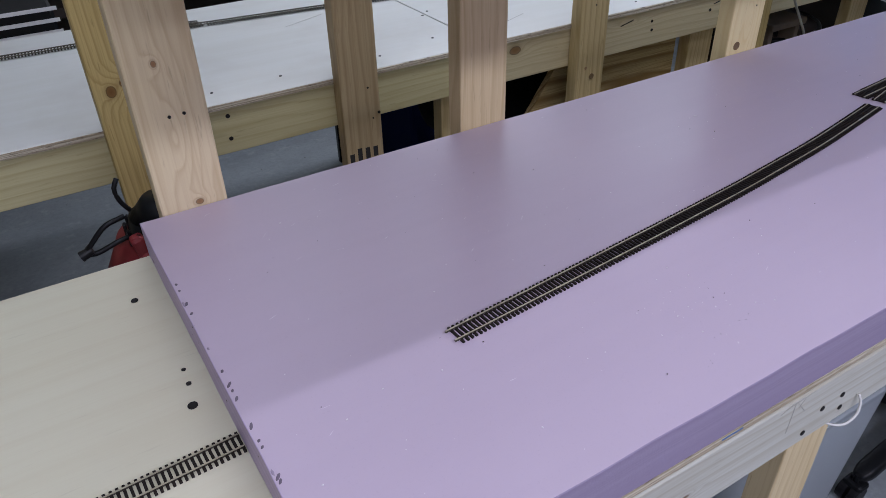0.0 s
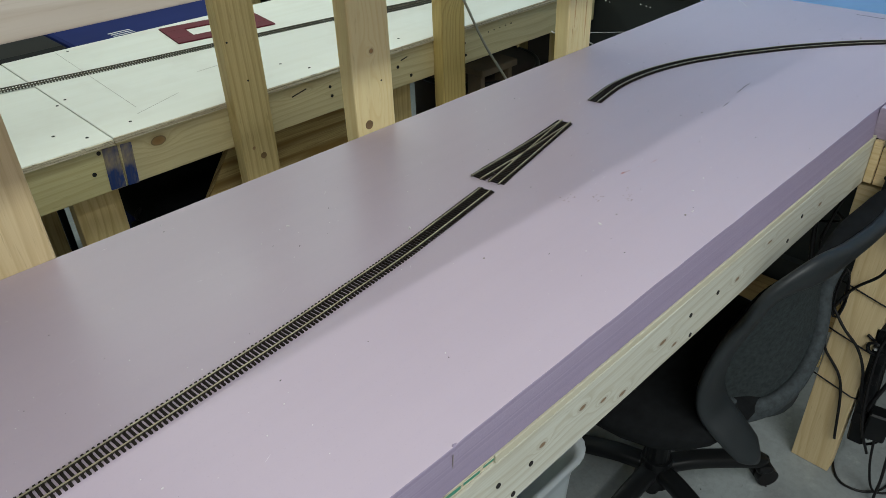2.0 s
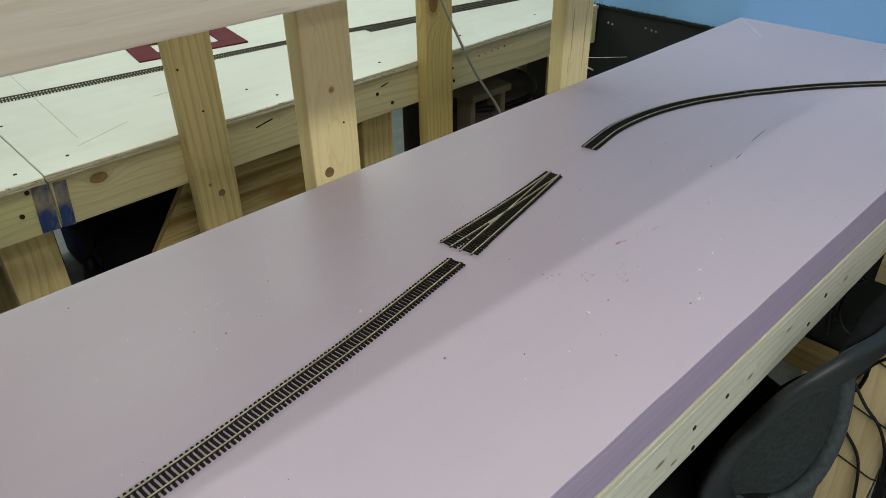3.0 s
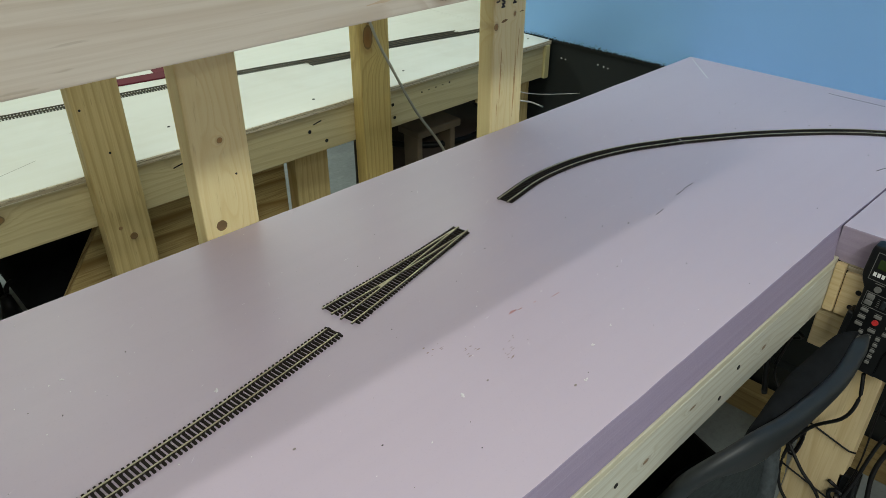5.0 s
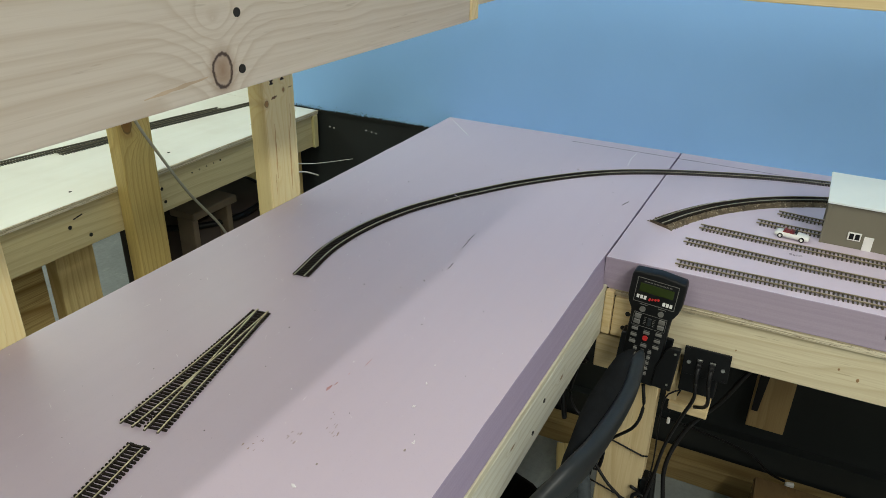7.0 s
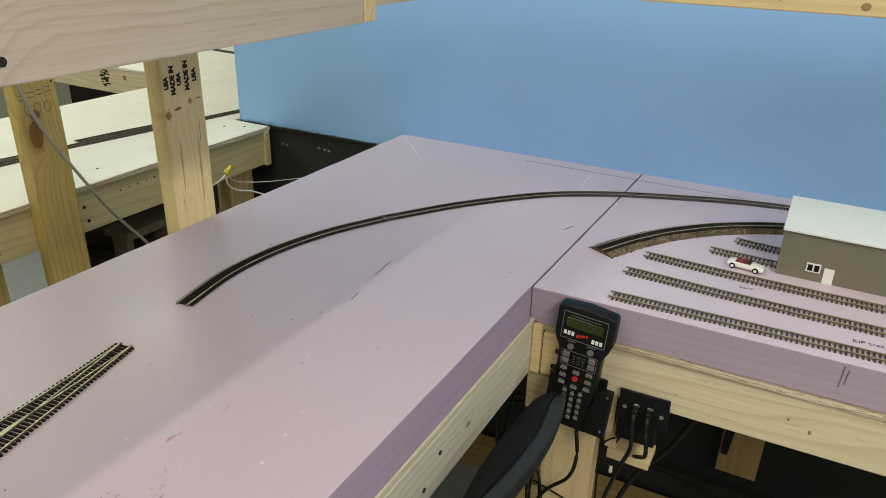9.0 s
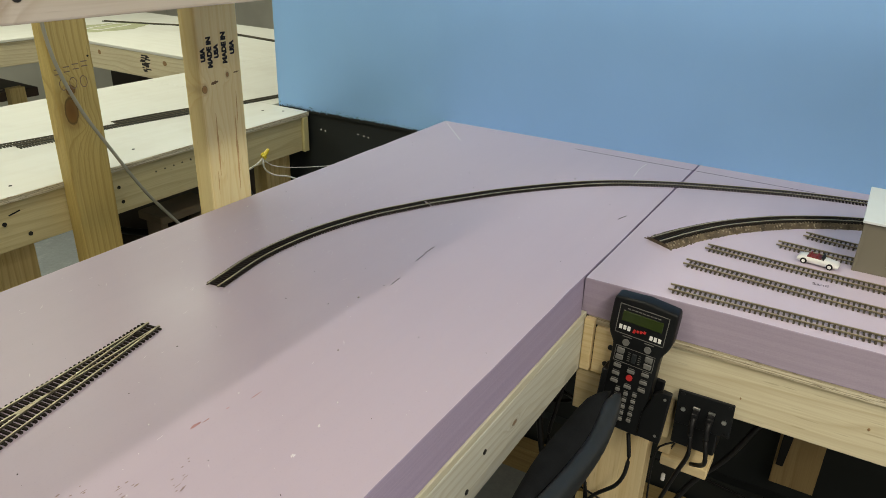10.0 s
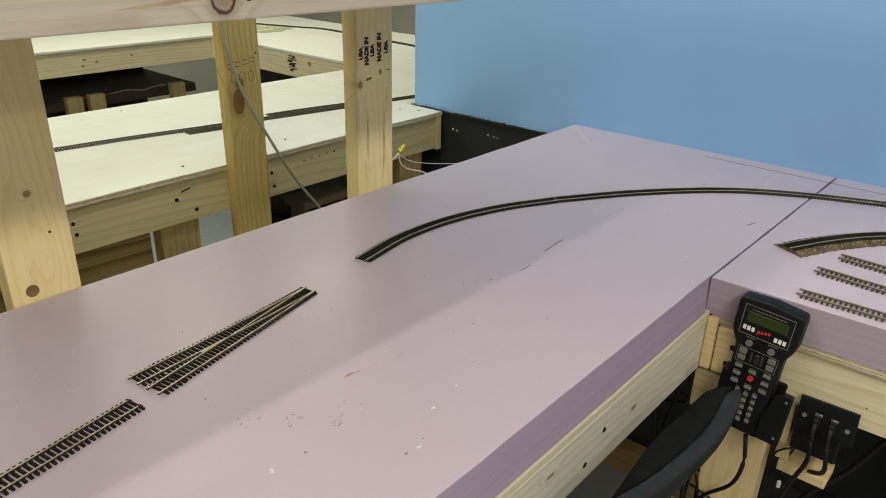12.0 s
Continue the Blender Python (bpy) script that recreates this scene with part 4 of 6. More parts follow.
far = thing("far_bench", "white-topped layout bench in the rear of the basement", "bench", (2.8, 3.5, 0.0))
add_board("plywood_top", (2.925, 3.70, 2.061, 3.149, Z_TOP - 0.012, Z_TOP), WHITE_TOP, far, along="y")
add_board("plywood_top", (-0.8, 3.70, 3.150, 3.90, Z_TOP - 0.012, Z_TOP), WHITE_TOP, far)
side_f = add_board("fascia_board", (2.927, 2.946, 2.062, 3.165, Z_TOP - 0.110, Z_TOP - 0.0125), PINE_WING, far, "pine fascia with a mill stamp", along="y")
long_f = add_board("fascia_board", (-0.8, 2.926, 3.154, 3.173, Z_TOP - 0.110, Z_TOP - 0.0125), PINE_WING, far, "pine fascia board")
for x in (2.30, 2.36, 2.31, 2.52):
    knot(long_f, x, 3.1536, 0.84 - (x % 0.1) * 0.3, (0, -1, 0), 0.008, 0.004)
knot(side_f, 2.9266, 2.42, 0.845, (-1, 0, 0), 0.012, 0.010)
knot(side_f, 2.9266, 2.83, 0.845, (-1, 0, 0), 0.010, 0.010)
random.seed(3)
for i in range(14):
    part("stamp_mark", box(0.0004, random.uniform(0.012, 0.045), 0.005), INK, side_f, "", pose(2.9266, 2.54 + random.uniform(-0.02, 0.02), 0.80 + 0.0048 * i))
# added dark panels that stand in for the deep shade under the bench
add_board("rear_panel", (-0.75, 2.90, 3.82, 3.838, 0.0, 0.772), BROWN_DARK, far, "dark brown panel added for the darkness under the bench")
add_board("rear_panel", (3.62, 3.638, 2.10, 3.80, 0.0, 0.772), BROWN_DARK, far, along="y")
add_board("lower_shelf", (-0.6, 2.90, 3.30, 3.80, 0.600, 0.640), BROWN_DARK, far, "dark brown lower shelf")
for x in (2.05, 2.25, 2.35, 2.75, 1.2):
    add_board("leg", (x, x + 0.07, 3.26, 3.298, 0.0, 0.66), PINE_YELLOW, far, along="z")
add_board("leg", (3.3, 3.37, 2.3, 2.37, 0.0, 0.77), PINE_YELLOW, far, along="z")

for x0, y0, x1, y1 in ((3.14, 3.12, 3.34, 3.17), (3.12, 3.20, 3.32, 3.25)):
    for ax, ay, bx, by in ((x0, y0, x1, y1), (x0, y0, x0 - 0.02, y0 + 0.08), (x1, y1, x1 - 0.02, y1 + 0.08)):
        d = Vector((bx - ax, by - ay, 0))
        part("chalk_line", box(d.length, 0.012, 0.0006), WHITE, far, "", pose((ax + bx) / 2, (ay + by) / 2, Z_TOP + 0.0012, 0, 0, math.degrees(math.atan2(d.y, d.x))))
stain = bmesh.new()
rng = random.Random(14)
stain.faces.new([stain.verts.new((3.22 + rng.uniform(0.8, 1.1) * 0.22 * math.cos(k * math.pi / 14), 3.17 + rng.uniform(0.8, 1.1) * 0.13 * math.sin(k * math.pi / 14), Z_TOP + 0.0005)) for k in range(28)])
part("stain", stain, OLIVE, far, "faded olive paint stain")

# ---- track ----
GAUGE = 0.0165
RAIL_PROFILE = [(-0.0014, 0.0), (0.0014, 0.0), (0.0012, 0.0004), (0.0004, 0.0006), (0.0004, 0.0014), (0.0007, 0.0016), (0.0007, 0.0023), (-0.0007, 0.0023),
                (-0.0007, 0.0016), (-0.0004, 0.0014), (-0.0004, 0.0006), (-0.0012, 0.0004)]


def tie_mesh(length, width, height, material):
    bm = box(width, length, height, 0.0003, (0, 0, height / 2))
    for s in (-1, 1):
        box(width * 1.1, 0.0048, 0.0009, 0, (0, s * GAUGE / 2, height + 0.0003), bm=bm)
    return to_mesh("tie", bm, material)


TIES = {"dark": tie_mesh(0.0292, 0.0029, 0.0026, TIE), "pale": tie_mesh(0.0292, 0.0027, 0.0024, TIE_PALE),
        "grey": tie_mesh(0.0292, 0.0036, 0.0024, TIE_GREY)}


def rail_pair(parent, line, z, rail_label="", over=0.004, material=None):
    for s in (-1, 1):
        pts = []
        for i, p in enumerate(line):
            d = (line[min(i + 1, len(line) - 1)] - line[max(i - 1, 0)]).normalized()
            pts.append(p + Vector((-d.y, d.x, 0)) * s * (GAUGE / 2 + 0.0004) + Vector((0, 0, z)))
        pts.insert(0, pts[0] + (pts[0] - pts[1]).normalized() * over)
        pts.append(pts[-1] + (pts[-1] - pts[-2]).normalized() * over)
        bm = sweep(pts, RAIL_PROFILE)
        bm.faces.ensure_lookup_table()
        for k, f in enumerate(bm.faces):
            f.material_index = 0 if k % len(RAIL_PROFILE) in (5, 6, 7) and k < len(bm.faces) - 2 else 1
        part("rail", bm, material or RAIL, parent, rail_label).data.materials.append(RAIL_BROWN if material is RAIL_TAN else RAIL_SIDE)


def track(points, z, label, look_of="dark", spacing=0.0058, group="model railway tracks", seed=1):
    """A length of model track: two rails on separate ties, along a line in plan."""
    line = spline(points, 0.012)
    ob = thing("model_track", label, "track", (line[len(line) // 2].x, line[len(line) // 2].y, z), group)
    rng = random.Random(seed)
    stations = spline(points, spacing)
    for i, p in enumerate(stations):
        d = stations[min(i + 1, len(stations) - 1)] - stations[max(i - 1, 0)]
        turn = math.degrees(math.atan2(d.y, d.x)) + rng.uniform(-1.2, 1.2)
        part("tie", TIES[look_of], None, ob, "", pose(p.x, p.y, z, 0, 0, turn))
    rail_pair(ob, line, z + 0.0026, over=0.008, material=RAIL_TAN if look_of == "pale" else RAIL_BROWN if look_of == "grey" else None)
    return ob


flex = track([(0.318, 0.4985), (0.475, 0.5125), (0.66, 0.5300), (0.81, 0.5455), (0.905, 0.5580), (1.017, 0.5735), (1.12, 0.5920), (1.222, 0.6115)], Z_FOAM,
             "long flexible model track with dark ties on the foam")
track([(-0.75, 0.485), (-0.40, 0.503), (-0.03, 0.5225), (0.085, 0.5290)], Z_PLY, "model track with dark ties on the bare plywood")
track([(1.634, 0.7030), (1.74, 0.7205), (1.85, 0.7150), (1.96, 0.6860), (2.066, 0.6370)], Z_FOAM, "curved model track with dark ties on the foam", seed=2)
track([(2.072, 0.6340), (2.21, 0.5480), (2.345, 0.4350), (2.425, 0.3250), (2.490, 0.1850), (2.545, 0.0200), (2.585, -0.25)], Z_FOAM,
      "curved model track reaching the foam by the blue wall", seed=3)
for i, (pts) in enumerate(([(1.990, 0.168), (2.000, -0.09), (2.016, -0.60)], [(2.088, 0.172), (2.082, -0.09), (2.09, -0.70)], [(2.166, 0.158), (2.160, -0.09), (2.168, -0.70)],
                           [(2.249, 0.064), (2.245, -0.05), (2.243, -0.25)], [(2.316, 0.031), (2.309, -0.05), (2.305, -0.25)])):
    track(pts, Z_FOAM, "short weathered yard track with pale brown ties on the foam", "pale", 0.0068, "yard tracks", 10 + i)

# ballasted curve on a raised bed
bed_line = [(2.135, 0.235), (2.205, 0.200), (2.285, 0.146), (2.365, 0.065), (2.430, -0.045), (2.475, -0.20), (2.49, -0.45)]
bed = spline(bed_line, 0.006)
bm = sweep(bed, [(-0.026, 0.0), (0.026, 0.0), (0.0175, 0.0065), (-0.0175, 0.0065)])
for vtx in bm.verts:
    if vtx.co.z > 0.001:
        vtx.co += Vector((noise.noise(vtx.co * 300), noise.noise(vtx.co * 310 + Vector((5, 0, 0))), noise.noise(vtx.co * 290 + Vector((0, 9, 0))))) * 0.0012
roadbed = solo("ballast_bed", bm, BALLAST, "raised cork bed with brown ballast grains on the foam", "track bed", pose(0, 0, Z_FOAM))
for seed, mat, count, text in ((21, BALLAST, 2300, "loose dark brown ballast grains along the raised track"), (22, GRAIN_PALE, 1100, "loose pale tan ballast grains along the raised track")):
    rng = random.Random(seed)
    bm = bmesh.new()
    for i in range(count):
        k = rng.randrange(len(bed) - 1)
        d = (bed[k + 1] - bed[k]).normalized()
        side = Vector((-d.y, d.x, 0))
        u = rng.uniform(-0.0280, 0.0280)
        h = 0.0066 if abs(u) < 0.0175 else max(0.0003, 0.0065 * (0.0265 - abs(u)) / 0.0085)
        bmesh.ops.create_cube(bm, size=rng.uniform(0.0011, 0.0022), matrix=Matrix.Translation(bed[k] + side * u + Vector((0, 0, Z_FOAM + h))) @ pose(0, 0, 0, rng.uniform(0, 90), rng.uniform(0, 90), 0))
    solo("ballast_grains", bm, mat, text, "ballast", kind="stuff")
track(bed_line, Z_FOAM + 0.0062, "curved model track with dark ties on the ballasted bed", "dark", seed=30)

# turnout lying loose between the tracks
turnout = thing("turnout", "model railway turnout with dark ties lying loose on the foam", "turnout", (1.385, 0.655, Z_FOAM), "model railway tracks")
main_line = [(1.250, 0.6175), (1.385, 0.6490), (1.515, 0.6810)]
branch = [(1.245, 0.6500), (1.330, 0.6580), (1.420, 0.6680), (1.515, 0.6810)]
rng = random.Random(4)
n_ties = 46
for i in range(n_ties):
    t = i / (n_ties - 1)
    x = 1.248 + t * 0.263
    ym = 0.6175 + 0.0635 * t
    yb = 0.6500 + 0.0310 * t - 0.004 * math.sin(math.pi * t)
    if t < 0.10:
        for y, turn in ((ym, 14), (yb, 6)):
            part("tie", TIES["dark"], None, turnout, "", pose(x + (0.004 if y == ym else -0.003), y, Z_FOAM, 0, 0, turn + rng.uniform(-0.8, 0.8)))
        continue
    lo, hi = min(ym, yb) - 0.0143, max(ym, yb) + 0.0168
    part("tie", box(0.0029, hi - lo, 0.0026, 0.0003), TIE, turnout, "", pose(x, (lo + hi) / 2, Z_FOAM + 0.0013, 0, 0, 9 + rng.uniform(-0.8, 0.8)))
rail_pair(turnout, spline(main_line, 0.012), Z_FOAM + 0.0026, over=0.007)
rail_pair(turnout, spline(branch, 0.012), Z_FOAM + 0.0026, over=0.007)
part("frog", box(0.030, 0.0035, 0.0016, 0.0004), RAIL, turnout, "bright metal frog", pose(1.337, 0.6495, Z_FOAM + 0.0036, 0, 0, 10))
part("throw_bar", box(0.004, 0.028, 0.0015, 0.0003), TIE, turnout, "", pose(1.490, 0.6765, Z_FOAM + 0.0032, 0, 0, 9))

# tracks on the back bench
track([(-1.5, 1.985), (-0.6, 1.945), (0.05, 1.905), (0.430, 1.893)], Z_TOP, "model track with grey-brown ties on the white top", "grey", 0.0070, "back tracks", 41)
track([(0.445, 1.891), (0.77, 1.853), (1.16, 1.790), (1.70, 1.722), (2.0, 1.668), (2.56, 1.572), (3.2, 1.47)], Z_TOP, "long model track with grey-brown ties on the white top", "grey", 0.0070, "back tracks", 42)
track([(1.905, 1.655), (2.02, 1.640), (2.10, 1.636)], Z_TOP, "short siding of a turnout on the white top", "grey", 0.0070, "back tracks", 43)
track([(2.17, 1.668), (2.30, 1.648), (2.42, 1.622)], Z_TOP, "short siding of a turnout on the white top", "grey", 0.0070, "back tracks", 44)
track([(0.30, 1.935), (0.425, 1.915)], Z_TOP, "short siding of a turnout on the white top", "grey", 0.0070, "back tracks", 45)
track([(3.42, 2.20), (3.45, 2.55), (3.48, 2.95), (3.43, 3.10), (3.33, 3.36)], Z_TOP, "model track on the rear white top", "grey", 0.0070, "back tracks", 46)

# ---- marks, scraps and crumbs on the foam ----


def mark(name, x0, y0, x1, y1, w, material, label):
    d = Vector((x1 - x0, y1 - y0, 0))
    return solo(name, box(d.length, w, 0.0004), material, label, "mark", pose((x0 + x1) / 2, (y0 + y1) / 2, Z_FOAM + 0.0003, 0, 0, math.degrees(math.atan2(d.y, d.x))))


mark("pen_mark", 1.858, 0.5205, 1.884, 0.5225, 0.0010, INK, "short black pen dash on the foam")
mark("pen_mark", 1.888, 0.5250, 1.916, 0.5250, 0.0010, INK, "short black pen dash on the foam")
mark("pen_mark", 1.773, 0.5060, 1.796, 0.5080, 0.0010, INK, "short black pen dash on the foam")
mark("pencil_line", 2.560, 0.552, 2.566, 0.050, 0.0012, GRAPHITE, "thin pencil line drawn along the blue wall")
mark("scratch", 2.575, 0.904, 2.520, 0.853, 0.0020, CRUMB, "pale scratch in the foam by the wall corner")
mark("scratch", 2.520, 0.853, 2.462, 0.799, 0.0028, CRUMB, "pale scratch in the foam by the wall corner")
mark("scratch", 2.446, 0.377, 2.500, 0.383, 0.0016, CRUMB, "pale scratch in the foam near the seam")
mark("scratch", 2.500, 0.383, 2.548, 0.381, 0.0016, CRUMB, "pale scratch in the foam near the seam")
mark("scratch", 2.200, 0.325, 2.225, 0.318, 0.0012, INK, "dark nick beside the foam seam")


def smear(points, material, name, label, z=Z_FOAM, kind=""):
    """A thin ragged stain."""
    bm = bmesh.new()
    rng = random.Random(len(points) + int(points[0][0] * 1000))
    for x, y, a, b in points:
        vs = [bm.verts.new((x + a * math.cos(k * math.pi / 6) * rng.uniform(0.5, 1.1), y + b * math.sin(k * math.pi / 6) * rng.uniform(0.5, 1.1), z + 0.0004)) for k in range(12)]
        bm.faces.new(vs)
    return solo(name, bm, material, label, "stain", kind=kind)


for spot in ((1.412, 0.4895, 0.010, 0.0022), (1.424, 0.4868, 0.006, 0.0010), (1.482, 0.476, 0.010, 0.0007), (1.450, 0.484, 0.003, 0.0008)):
    smear([spot], RED_CHALK, "red_smear", "reddish chalk smear on the foam")
for cx, cy in ((1.315, 0.470), (1.290, 0.505), (1.345, 0.438), (1.365, 0.448)):
    rng = random.Random(int(cx * 999))
    smear([(cx + rng.uniform(-0.012, 0.012), cy + rng.uniform(-0.01, 0.01), rng.uniform(0.001, 0.004), rng.uniform(0.0005, 0.0012)) for _ in range(7)], BROWN_SCUFF,
          "brown_marks", "cluster of brownish scuffs on the foam", kind="stuff")

random.seed(77)
for name, mat, count, lab in (("dark_crumbs", INK, 110, "tiny dark crumbs scattered over the foam"), ("white_crumbs", CRUMB, 330, "tiny white foam crumbs scattered over the foam")):
    bm = bmesh.new()
    for i in range(count):
        if i % 9 == 0:
            x, y = random.gauss(0.575, 0.04), random.gauss(0.385, 0.035)
        else:
            x, y = random.uniform(0.12, 2.5), random.uniform(0.31, 0.90)
        if not (0.1 < x < 2.5 and 0.30 < y < 0.91):
            continue
        r = random.choice((0.0003, 0.0004, 0.0005, 0.0006, 0.0009) if mat is CRUMB else (0.0003, 0.0004, 0.0005, 0.0006, 0.0008))
        bmesh.ops.create_icosphere(bm, subdivisions=1, radius=r, matrix=pose(x, y, Z_FOAM + r * 0.5, 0, 0, random.uniform(0, 90)) @ Matrix.Diagonal((random.uniform(0.8, 1.9), 1, 0.7, 1)))
    solo(name, bm, mat, lab, "crumbs", kind="stuff")
bm = bmesh.new()
for x, y, r in ((1.717, 0.5205, 0.0016), (1.080, 0.485, 0.0016), (1.360, 0.349, 0.0017), (1.295, 0.422, 0.0014), (1.60, 0.46, 0.0012), (2.36, 0.47, 0.002), (2.33, 0.50, 0.0015)):
    bmesh.ops.create_icosphere(bm, subdivisions=1, radius=r, matrix=pose(x, y, Z_FOAM + r * 0.3) @ Matrix.Diagonal((1.3, 0.9, 0.6, 1)))
solo("debris", bm, GRIT, "larger grey-brown crumbs on the foam", "crumbs", kind="stuff")
bm = bmesh.new()
rng = random.Random(61)
for x, y, r in ((1.257, 0.424, 0.0026), (1.432, 0.378, 0.0018), (1.480, 0.387, 0.0016), (1.376, 0.347, 0.0017), (1.066, 0.617, 0.0022), (0.949, 0.752, 0.0016), (1.868, 0.779, 0.0016), (1.871, 0.885, 0.0016)):
    for k in range(3):
        bmesh.ops.create_icosphere(bm, subdivisions=1, radius=r * rng.uniform(0.4, 0.9), matrix=pose(x + rng.uniform(-r, r), y + rng.uniform(-r, r), Z_FOAM + r * 0.25, 0, 0, rng.uniform(0, 180)) @ Matrix.Diagonal((1.6, 0.8, 0.6, 1)))
solo("foam_flakes", bm, CRUMB, "small white foam flakes on the board", "crumbs", kind="stuff")
bm = bmesh.new()
for i in range(200):
    x, y = rng.uniform(0.15, 2.45), rng.uniform(0.32, 0.90)
    if i > 100:
        x, y = rng.gauss(1.95, 0.22), rng.gauss(0.68, 0.08)
    if not (0.12 < x < 2.5 and 0.31 < y < 0.91):
        continue
    if rng.random() < 0.55:
        y = rng.uniform(0.62, 0.90)
    a, length, w = rng.gauss(0.35, 0.35), rng.uniform(0.003, 0.016), rng.uniform(0.0005, 0.0012)
    d, e = Vector((math.cos(a), math.sin(a), 0)) * length / 2, Vector((-math.sin(a), math.cos(a), 0)) * w / 2
    c = Vector((x, y, Z_FOAM + 0.0002))
    bm.faces.new([bm.verts.new(p) for p in (c - d, c + e, c + d, c - e)])
solo("fine_scratches", bm, FOAM_SCRATCH, "fine pale scratches in the foam skin", "scratches", kind="stuff")

words = thing("pen_note", "handwritten black pen word on the foam between yard tracks", "writing", (2.126, -0.005, Z_FOAM))
writing("Sand", 0.012, pose(2.128, -0.006, Z_FOAM + 0.0004, 0, 0, -84), words, GRAPHITE, bold=-0.0002)
words = thing("pen_note", "handwritten black pen letters at the edge of the foam", "writing", (2.03, -0.178, Z_FOAM))
writing("RIP trac", 0.0125, pose(2.0375, -0.178, Z_FOAM + 0.0004, 0, 0, -84), words, INK, bold=-0.0002)

# chewed cut end of the long foam board
random.seed(9)
bm = bmesh.new()
for i in range(70):
    y = random.uniform(0.30, 0.90)
    bmesh.ops.create_icosphere(bm, subdivisions=1, radius=1.0, matrix=pose(0.0835 + 0.010 * (0.92 - y) / 0.635, y, Z_FOAM - random.uniform(0.001, 0.05), 0, random.uniform(-40, 40), 0)
                               @ Matrix.Diagonal((0.0018, random.uniform(0.002, 0.010), random.uniform(0.001, 0.005), 1)))
solo("foam_tears", bm, FOAM_EDGE_PALE, "torn ragged bits along the cut end of the foam", "foam crumbs", kind="stuff")

random.seed(19)
bm = bmesh.new()
for i in range(34):
    y = random.uniform(0.30, 0.90)
    top = i % 2
    x = 0.0838 + 0.008 * (0.92 - y) / 0.635
    bmesh.ops.create_icosphere(bm, subdivisions=1, radius=1.0, matrix=pose(x + (0.003 if top else 0.0), y, Z_FOAM + 0.0002 if top else Z_FOAM - random.uniform(0.004, 0.03), 0, random.uniform(-20, 20), random.uniform(-40, 40))
                               @ Matrix.Diagonal((0.0018, random.uniform(0.001, 0.006), 0.0006 if top else random.uniform(0.0008, 0.003), 1)))
solo("torn_pits", bm, GRAPHITE, "dark torn pits along the cut end of the foam", "foam pits", kind="stuff")

# ---- things on the wing: shed and toy car ----
shed = thing("model_shed", "olive-grey model engine shed with a white roof", "model building", (2.29, -0.25, Z_FOAM))
SX0, SX1, SY0, SY1, SZ = 2.212, 2.338, -0.520, -0.043, 1.004
part("wall", box(0.004, SY1 - SY0, SZ - Z_FOAM, 0.0004), SHED_WALL, shed, "", pose(SX0 + 0.002, (SY0 + SY1) / 2, (SZ + Z_FOAM) / 2))
part("wall", box(0.004, SY1 - SY0, SZ - Z_FOAM + 0.012, 0.0004), SHED_WALL, shed, "", pose(SX1 - 0.002, (SY0 + SY1) / 2, (SZ + Z_FOAM + 0.012) / 2))
part("wall", box(SX1 - SX0 - 0.008, 0.004, SZ - Z_FOAM, 0.0004), SHED_WALL, shed, "", pose((SX0 + SX1) / 2, SY0 + 0.002, (SZ + Z_FOAM) / 2))
part("end_wall", box(SX1 - SX0 - 0.008, 0.004, 0.022, 0.0004), SHED_WALL, shed, "", pose((SX0 + SX1) / 2, SY1 - 0.002, SZ - 0.011))
part("corner_trim", box(0.005, 0.005, SZ - Z_FOAM, 0.0004), SHED_WALL, shed, "", pose(SX0 + 0.0015, SY1 + 0.001, (SZ + Z_FOAM) / 2))
slope = math.degrees(math.atan2(0.012, SX1 - SX0))
part("roof", box(SX1 - SX0 + 0.012, SY1 - SY0 + 0.012, 0.004, 0.0006), SHED_ROOF, shed, "white sheet roof", pose((SX0 + SX1) / 2, (SY0 + SY1) / 2, SZ + 0.0085, 0, -slope, 0))
win = part("window", box(0.003, 0.0215, 0.0150, 0.0003), WHITE, shed, "white window frame", pose(SX0 - 0.0006, -0.093, 0.9485))
for dy in (-0.0048, 0.0048):
    part("pane", box(0.002, 0.0072, 0.0108), BLACK, win, "", pose(SX0 - 0.0015, -0.093 + dy, 0.9485))
part("door", box(0.003, 0.0150, 0.0265, 0.0003), WHITE, shed, "white door", pose(SX0 - 0.0006, -0.1165, Z_FOAM + 0.0135))

car = thing("toy_car", "white toy convertible with a red interior", "toy car", (2.205, 0.006, Z_FOAM))
CAR = pose(2.2045, 0.0065, Z_FOAM, 0, 0, -97)
prof = [(-0.029, 0.0045), (-0.0285, 0.0085), (-0.024, 0.0105), (-0.012, 0.0112), (0.006, 0.0112), (0.012, 0.0105), (0.026, 0.0090), (0.0295, 0.0070), (0.030, 0.0045), (0.024, 0.0032), (-0.024, 0.0032)]
bm = bmesh.new()
rows = []
for y, k in ((-0.0118, 0.94), (-0.0105, 1.0), (0.0105, 1.0), (0.0118, 0.94)):
    rows.append([bm.verts.new((x * k, y, 0.0032 + (z - 0.0032) * (1.0 if k == 1 else 0.86))) for x, z in prof])
for r, s in zip(rows, rows[1:]):
    for i in range(len(prof)):
        bm.faces.new((r[i], r[(i + 1) % len(prof)], s[(i + 1) % len(prof)], s[i]))
bm.faces.new(rows[0])
bm.faces.new(rows[-1])
part("body", bm, WHITE, car, "", CAR, True)
part("interior", box(0.0200, 0.0165, 0.003, 0.0006), DARK_RED, car, "dark red interior", CAR @ pose(-0.006, 0, 0.0112))
for dx in (-0.012, -0.002):
    part("seat", box(0.003, 0.0150, 0.004, 0.0008), DARK_RED, car, "", CAR @ pose(dx, 0, 0.0138))
